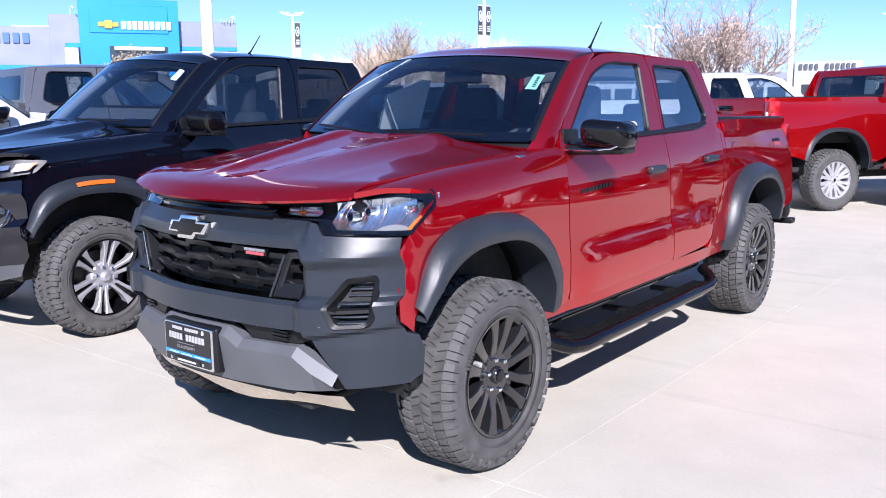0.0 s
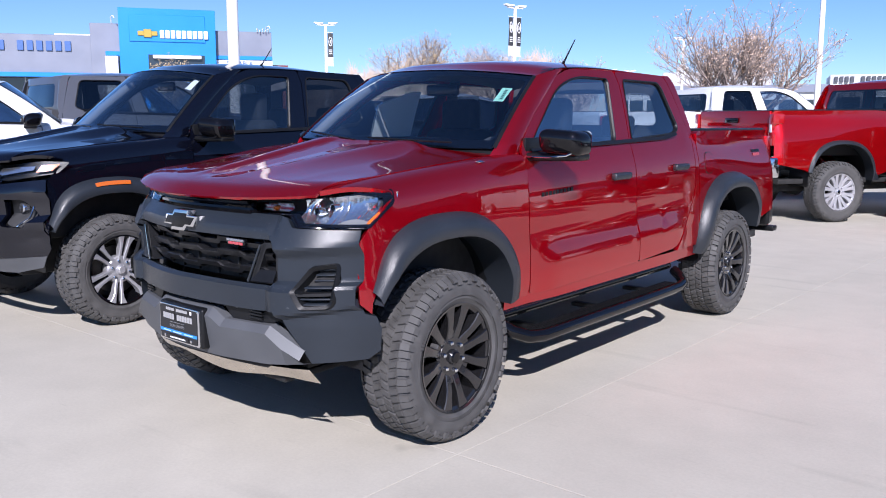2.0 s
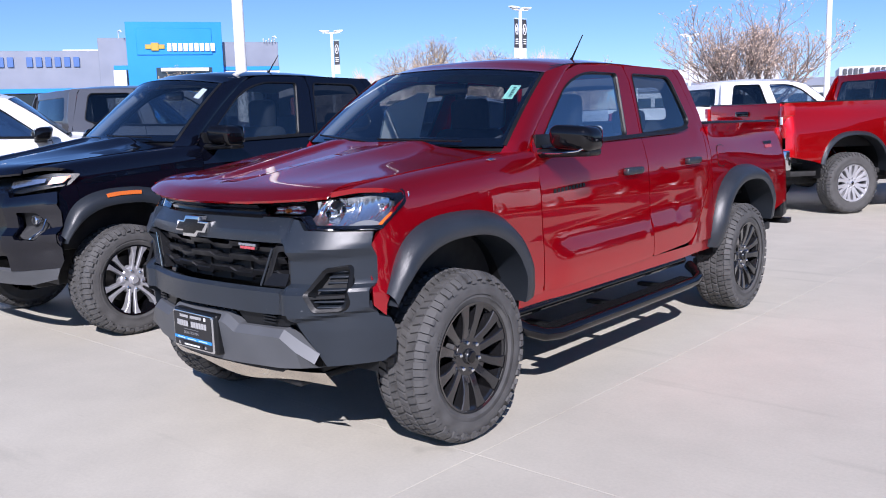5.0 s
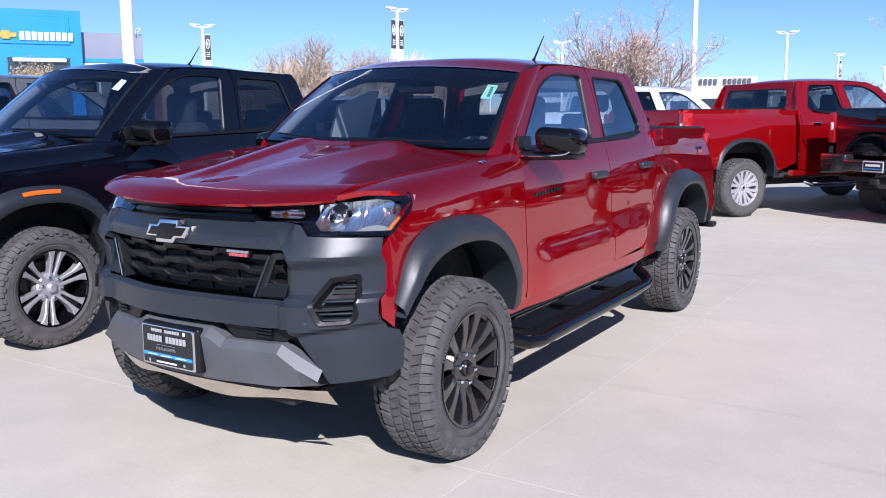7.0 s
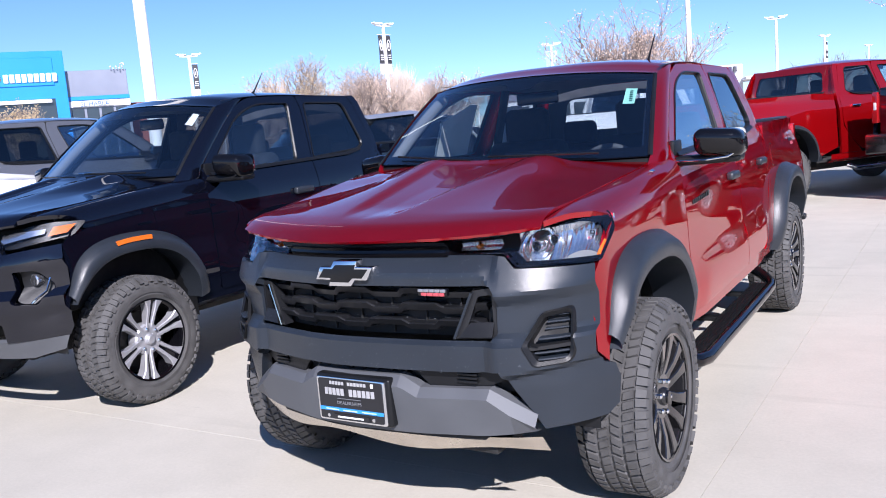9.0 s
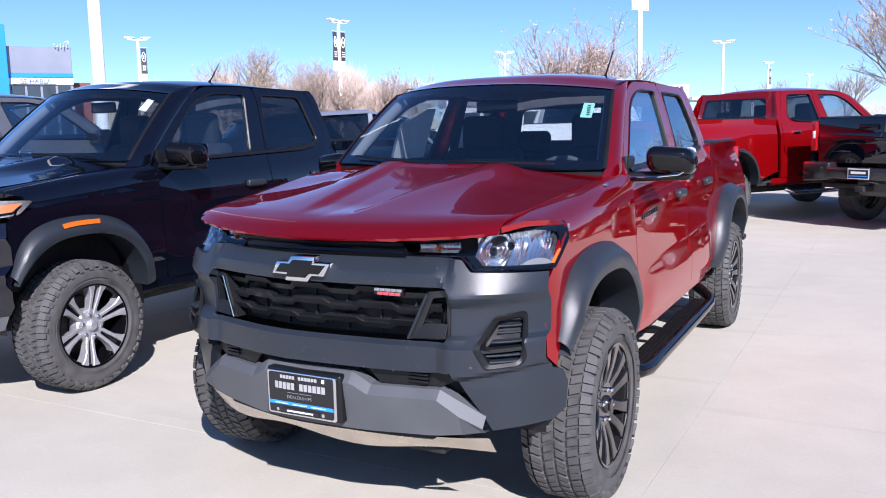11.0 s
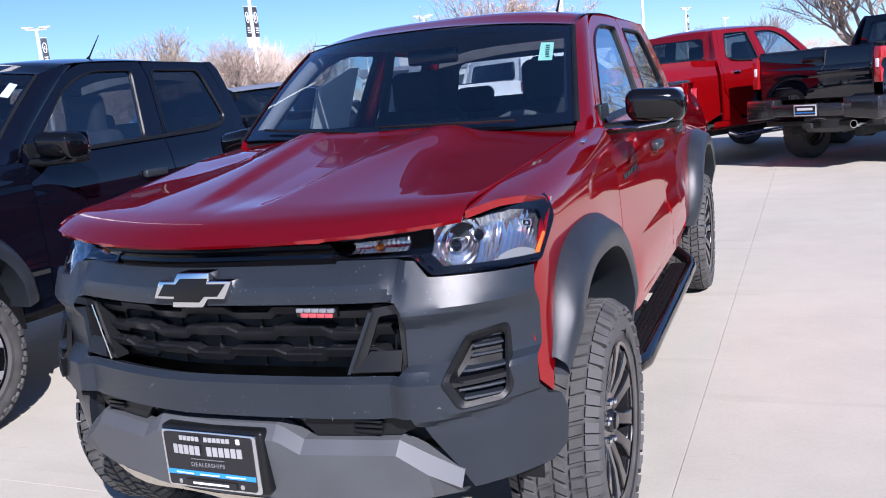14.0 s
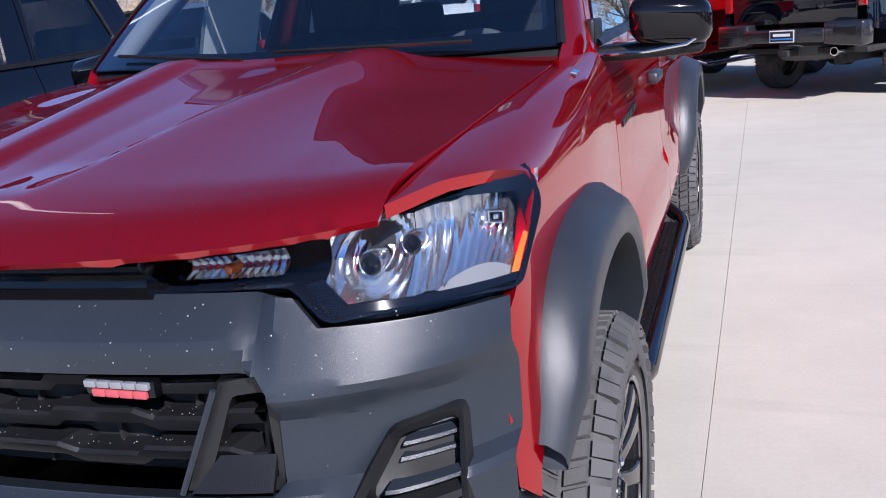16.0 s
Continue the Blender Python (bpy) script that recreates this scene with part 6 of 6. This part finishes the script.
def bare_tree(x, y, h, spread, seed, buds=BUDS, label="bare spring tree with opening straw-coloured buds", levels=5, dense=0.6, trunk_h=0.2, width=0.95, limbs=7, fine=0.0, bud=1.0):
    rnd = random.Random(seed)
    vs, fs, tips = [], [], []

    def limb(p, d, length, r, level):
        n = 3 if level < 3 else 2
        sides = 6 if level < 2 else 4 if level < 4 else 3
        ring0 = None
        for i in range(n + 1):
            a = d.orthogonal().normalized()
            b = d.cross(a)
            rr = max(r * (1 - 0.45 * i / n), fine)
            base = len(vs)
            for k in range(sides):
                t = 2 * math.pi * k / sides
                vs.append(tuple(p + (a * math.cos(t) + b * math.sin(t)) * rr))
            if ring0 is not None:
                for k in range(sides):
                    fs.append((ring0 + k, ring0 + (k + 1) % sides, base + (k + 1) % sides, base + k))
            ring0 = base
            if i == n:
                break
            p = p + d * (length / n)
            d = (d + Vector((rnd.uniform(-1, 1), rnd.uniform(-1, 1), rnd.uniform(-0.3, 0.6))) * (0.10 + 0.05 * level)).normalized()
            if level >= 2 and level < levels and rnd.random() < 0.85:
                side = (d + Vector((rnd.uniform(-1, 1), rnd.uniform(-1, 1), rnd.uniform(-0.2, 0.7))) * 0.9).normalized()
                limb(p.copy(), side, length * rnd.uniform(0.5, 0.8), rr * 0.5, level + 1)
            if level >= 3:
                tips.append((p.copy(), d.copy()))
        tips.append((p.copy(), d.copy()))
        if level < levels:
            for k in range(rnd.choice((2, 3, 3) if level < 4 else (1, 2, 2)) if level else limbs):
                out = Vector((rnd.uniform(-1, 1), rnd.uniform(-1, 1), 0)) * spread
                nd = (d * 0.8 + out * (1.0 if level == 0 else 0.8) + Vector((0, 0, 0.35))).normalized()
                limb(p.copy(), nd, length * rnd.uniform(0.62, 0.86) if level else h * rnd.uniform(0.26, 0.36), r * 0.55, level + 1)
    limb(Vector((0, 0, -0.05)), Vector((0.03, 0.02, 1)).normalized(), h * trunk_h, 0.028 * h, 0)
    root = new("tree")
    top = max(v[2] for v in vs)
    k = h / top
    reach = sorted(math.hypot(v[0], v[1]) for v in vs)[int(len(vs) * 0.97)]
    kx = h * width / 2 / reach
    root.matrix_world = pose(x, y, 0, 0, 0, rnd.uniform(0, 360))
    tagged(root, label, "tree", "bare trees")
    me = bpy.data.meshes.new("trunk")
    me.from_pydata([(v[0] * kx, v[1] * kx, v[2] * k) for v in vs], [], fs)
    me.materials.append(BARK)
    part("trunk", me, None, root)
    lv, lf = [], []
    for p, d in tips:
        for j in range(int(rnd.random() < dense)):
            c = (p + Vector((rnd.uniform(-1, 1), rnd.uniform(-1, 1), rnd.uniform(-1, 1))) * 0.09 * h / 5)
            c = Vector((c.x * kx, c.y * kx, c.z * k))
            s = rnd.uniform(0.014, 0.034) * bud * h / 5
            u = Vector((rnd.uniform(-1, 1), rnd.uniform(-1, 1), rnd.uniform(-1, 1))).normalized()
            w = u.orthogonal().normalized()
            n = len(lv)
            lv += [tuple(c - u * s), tuple(c + w * s * 0.6), tuple(c + u * s), tuple(c - w * s * 0.6), tuple(c + u.cross(w) * s * 0.6)]
            lf += [(n, n + 1, n + 2, n + 3), (n, n + 4, n + 2)]
    m2 = bpy.data.meshes.new("crown")
    m2.from_pydata(lv, [], lf)
    m2.materials.append(buds)
    tagged(part("crown", m2, None, root), "", "", "", "stuff")
    return root


bare_tree(*at(E5, -20.8, 27), 4.75, 0.8, 11, BUDS, levels=5, width=1.15, dense=0.9, limbs=11, fine=0.005, bud=1.2)
bare_tree(*at(E5, -39.4, 46), 5.9, 0.9, 5, BUDS2, "bare tree with ochre spring buds", levels=5, dense=0.9, width=1.1, fine=0.006, bud=1.15)
bare_tree(*at(E5, -35.8, 43), 5.0, 0.9, 8, BUDS, "bare tree with pale pink spring buds", levels=5, dense=0.9, width=1.1, fine=0.006, bud=1.15)
bare_tree(*at(E9, -30.2, 44), 4.6, 0.9, 21, BUDS, levels=5, dense=0.6, fine=0.008, bud=1.6)
bare_tree(*at((1.3, -2.25), 4.6, 33), 6.5, 0.95, 14, BUDS2, "bare tree with ochre spring buds", levels=5, width=1.15, dense=0.9, limbs=10, fine=0.006, bud=1.1)
bare_tree(*at((1.3, -2.25), 11.0, 38), 5.2, 0.95, 17, BUDS2, "bare tree with ochre spring buds", levels=5)
bare_tree(*at(E5, -57.0, 74), 6.4, 0.8, 31, BUDS2, "ochre shrub-like tree before the blue portal", levels=5, trunk_h=0.12, dense=1.0, width=0.8, fine=0.012, bud=2.0)
bare_tree(*at(E7, -6.0, 110), 6.5, 0.8, 35, BUDS, levels=4)
bare_tree(*at(E7, -9.0, 110), 6.0, 0.8, 36, BUDS, levels=4)
bare_tree(*at(E7, -2.5, 105), 7.0, 0.8, 37, BUDS, levels=4)


def far_woods():
    """A hazy belt of bare trees along the horizon: many fine upright twigs."""
    rnd = random.Random(77)
    vs, fs = [], []
    for i in range(36000):
        az = rnd.uniform(-53, -30) if i % 4 else rnd.uniform(-30, 16)
        d = rnd.uniform(120, 150)
        x, y = at(E5, az, d)
        top = (5.0 + 2.2 * noise.noise(Vector((az * 0.35, 1.7, 0))) + 1.0 * noise.noise(Vector((az * 1.6, 4.2, 0)))) * lerp(lerp(1.3, 1.75, smooth((az + 50) / 4)), 0.75, smooth((az + 32) / 4))
        z0 = rnd.uniform(0, 0.82) * top
        z1 = z0 + rnd.uniform(0.12, 0.3) * top
        if z1 > top:
            z1 = top * rnd.uniform(0.9, 1.05)
        lean = rnd.uniform(-1.1, 1.1)
        w = rnd.uniform(0.02, 0.06)
        ca, sa = math.cos(radians(az)), -math.sin(radians(az))
        n = len(vs)
        vs += [(x - ca * w, y - sa * w, z0), (x + ca * w, y + sa * w, z0), (x + ca * lean, y + sa * lean, z1)]
        fs.append((n, n + 1, n + 2))
    me = bpy.data.meshes.new("far_woods")
    me.from_pydata(vs, [], fs)
    me.materials.append(WOODS)
    return tagged(part("far_woods", me, None), "hazy belt of bare trees along the horizon", "woods", "", "stuff")


far_woods()


# ---- far parked cars ----
CARS = {}


def car(x, y, turn, body, label, tall=0.0):
    """A plain saloon or wagon far off: body, cabin glass, wheels and lamps."""
    root = new("car")
    root.matrix_world = pose(x, y, 0, 0, 0, turn)
    tagged(root, label, "car", "far parked cars")
    key = tall
    if key not in CARS:
        def section(yy, z_top, half, z_low):
            return [Vector((half * 0.94, yy, z_low)), Vector((half, yy, 0.55)), Vector((half * 0.985, yy, 0.8)), Vector((half * 0.93, yy, z_top)), Vector((half * 0.5, yy, z_top + 0.03)),
                    Vector((-half * 0.5, yy, z_top + 0.03)), Vector((-half * 0.93, yy, z_top)), Vector((-half * 0.985, yy, 0.8)), Vector((-half, yy, 0.55)), Vector((-half * 0.94, yy, z_low))]
        top = 0.9 + 0.12 * tall
        body_bm = loft([section(a, b + 0.12 * tall, c, d) for a, b, c, d in ((-0.9, 0.62, 0.7, 0.4), (-0.82, 0.72, 0.82, 0.28), (-0.4, 0.84, 0.89, 0.24), (0.5, 0.93, 0.92, 0.24), (2.0, 0.96, 0.92, 0.24), (3.2, 0.98, 0.91, 0.26), (3.6, 0.95, 0.86, 0.3), (3.72, 0.8, 0.75, 0.4))], False, False, 40)
        cab = []
        for yy, zt, half in ((0.45, 0.93, 0.80), (1.15, 1.36 + 0.3 * tall, 0.66), (1.9, 1.43 + 0.32 * tall, 0.66), (2.6, 1.38 + 0.34 * tall, 0.66), (3.35, (0.98 if not tall else 1.05), 0.76)):
            cab.append([Vector((half + 0.12, yy, top)), Vector((half, yy, max(zt - 0.06, top + 0.005))), Vector((half * 0.85, yy, zt)), Vector((-half * 0.85, yy, zt)), Vector((-half, yy, max(zt - 0.06, top + 0.005))), Vector((-half - 0.12, yy, top))])
        roof = [[Vector((x0 * half, yy, zz)) for x0, zz in ((0.98, zt - 0.04), (0.8, zt + 0.012), (-0.8, zt + 0.012), (-0.98, zt - 0.04))] for yy, zt, half in ((1.08, 1.34 + 0.3 * tall, 0.66), (1.9, 1.44 + 0.32 * tall, 0.66), (2.7, 1.385 + 0.34 * tall, 0.66))]
        ty = lathe([(0.20, -0.19), (0.31, -0.2), (0.33, -0.17), (0.33, -0.03), (0.31, 0.0), (0.22, 0.002)], 24)
        rm = lathe([(0.0, -0.02), (0.06, -0.015), (0.1, -0.03), (0.19, -0.01), (0.22, 0.0)], 18)
        CARS[key] = [body_bm, loft(cab, angle=20), loft(roof, angle=40, hint=(0, 0, 1)), to_mesh("tyre", ty, RUBBER), to_mesh("rim", rm, MACHINED)]
        for i, n in enumerate(("body", "cabin_glass", "roof")):
            me = bpy.data.meshes.new(n)
            CARS[key][i].to_mesh(me)
            CARS[key][i].free()
            CARS[key][i] = me
    b, g, r, ty, rm = CARS[key]
    for src, nm, m in ((b, "body", body), (g, "cabin_glass", TINTED), (r, "roof", body)):
        me = src.copy()
        me.materials.clear()
        me.materials.append(m)
        part(nm, me, None, root)
    for sx in (1, -1):
        for yy in (0.0, 2.7):
            w = part("wheel", rm, None, root)
            w.matrix_local = pose(sx * 0.9, yy, 0.33, 0, 0, 0 if sx > 0 else 180)
            part("tyre", ty, None, w)
        part("pillar", tube([(sx * 0.80, 0.5, 0.95), (sx * 0.65, 1.15, 1.33 + 0.3 * tall)], 0.03, 6), body, root)
        part("pillar", tube([(sx * 0.80, 1.95, 0.95), (sx * 0.66, 1.9, 1.39 + 0.32 * tall)], 0.035, 6), body, root)
        part("head_lamp", block((sx * 0.45 - 0.16, -0.89, 0.58), (sx * 0.45 + 0.16, -0.8, 0.70), 0.02), REFLECT, root)
        part("tail_lamp", block((sx * 0.6 - 0.12, 3.62, 0.72), (sx * 0.6 + 0.12, 3.73, 0.86), 0.02), REDLENS, root)
    return root


car(-4.45, 9.1, 160, SILVERPAINT, "tall silver wagon parked beyond the black pickup", 1.0)
car(*at(E9, -31.6, 17.5), 140, BLACK, "dark tall wagon parked beyond the red pickup", 1.0)
for i, (az, d, bd, lb, tl) in enumerate(((-66, 24, WHITE, "white car in the far row", 0.5), (-63, 27, BLACK, "black wagon in the far row", 1.0), (-60.5, 30, SILVERPAINT, "silver wagon in the far row", 1.0), (-58, 34, WHITE, "white wagon in the far row", 0.8),
                                         (-17.5, 24, WHITE, "white car behind the red pickup", 0.3), (-14.6, 30, SILVERPAINT, "silver car behind the red pickup", 0.3), (-28, 34, WHITE, "white car under the bare tree", 0.4),
                                         (3.0, 30, SILVERPAINT, "silver car beyond the black pickup", 0.4), (7.0, 31, WHITE, "white car beyond the black pickup", 0.6), (11.0, 33, GREYPAINT, "grey car beyond the black pickup", 0.5), (15, 34, BLACK, "black car beyond the black pickup", 0.4))):
    car(*at(E5 if az < -20 else E7, az, d), 131 + (i % 3) * 3, bd, lb, tl)

# ---- an unseen opposite row, cars and trees added for the doors to mirror ----
for i, (y, bd, lb, tl) in enumerate(((-13.0, WHITE, "white wagon in an unseen row added for reflections", 0.8), (-9.6, BLACK, "black wagon in an unseen row added for reflections", 1.0), (-6.2, GREYPAINT, "grey car in an unseen row added for reflections", 0.5), (-2.4, BLACK, "black car in an unseen row added for reflections", 0.6), (1.0, SILVERPAINT, "silver wagon in an unseen row added for reflections", 0.9),
                                     (4.6, GREYPAINT, "grey wagon in an unseen row added for reflections", 1.0), (8.0, RED2, "red car in an unseen row added for reflections", 0.5), (11.6, BLACK, "black wagon in an unseen row added for reflections", 0.9), (15.0, WHITE, "white car in an unseen row added for reflections", 0.5),
                                     (18.4, BLACK, "black wagon in an unseen row added for reflections", 1.0), (21.8, GREYPAINT, "grey wagon in an unseen row added for reflections", 0.9), (25.2, BLACK, "black wagon in an unseen row added for reflections", 0.8), (28.6, BLACK, "black car in an unseen row added for reflections", 0.6), (32.0, GREYPAINT, "grey wagon in an unseen row added for reflections", 1.0))):
    car(12.5, y, 86 + 2 * (i % 4), bd, lb, tl)
# unseen trees behind that row, added for the same reflections
for y, h, sd in ((-7, 6.5, 51), (3, 7.0, 52), (12, 6.0, 53)):
    bare_tree(44, y, h, 0.9, sd, BUDS, levels=5, dense=0.8)

# ---- concrete slabs ----
SLAB_X, SLAB_Y, GAP = 4.57, 5.45, 0.0022
slab_bm = bmesh.new()
bmesh.ops.create_cube(slab_bm, size=1)
for v in slab_bm.verts:
    v.co = Vector(((v.co.x + 0.5) * (SLAB_X - GAP), (v.co.y + 0.5) * (SLAB_Y - GAP), (v.co.z - 0.5) * 0.03))
bmesh.ops.bevel(slab_bm, geom=[e for e in slab_bm.edges if all(v.co.z > -0.001 for v in e.verts)], offset=0.0008, segments=1, affect="EDGES")
slab_me = to_mesh("concrete_slab", slab_bm, CONCRETE)
for i in range(-8, 7):
    for j in range(-3, 9):
        s = part("concrete_slab", slab_me, None, ground)
        s.matrix_world = pose(1.045, -0.08, 0, 0, 0, -0.9) @ pose(i * SLAB_X, j * SLAB_Y, 0)
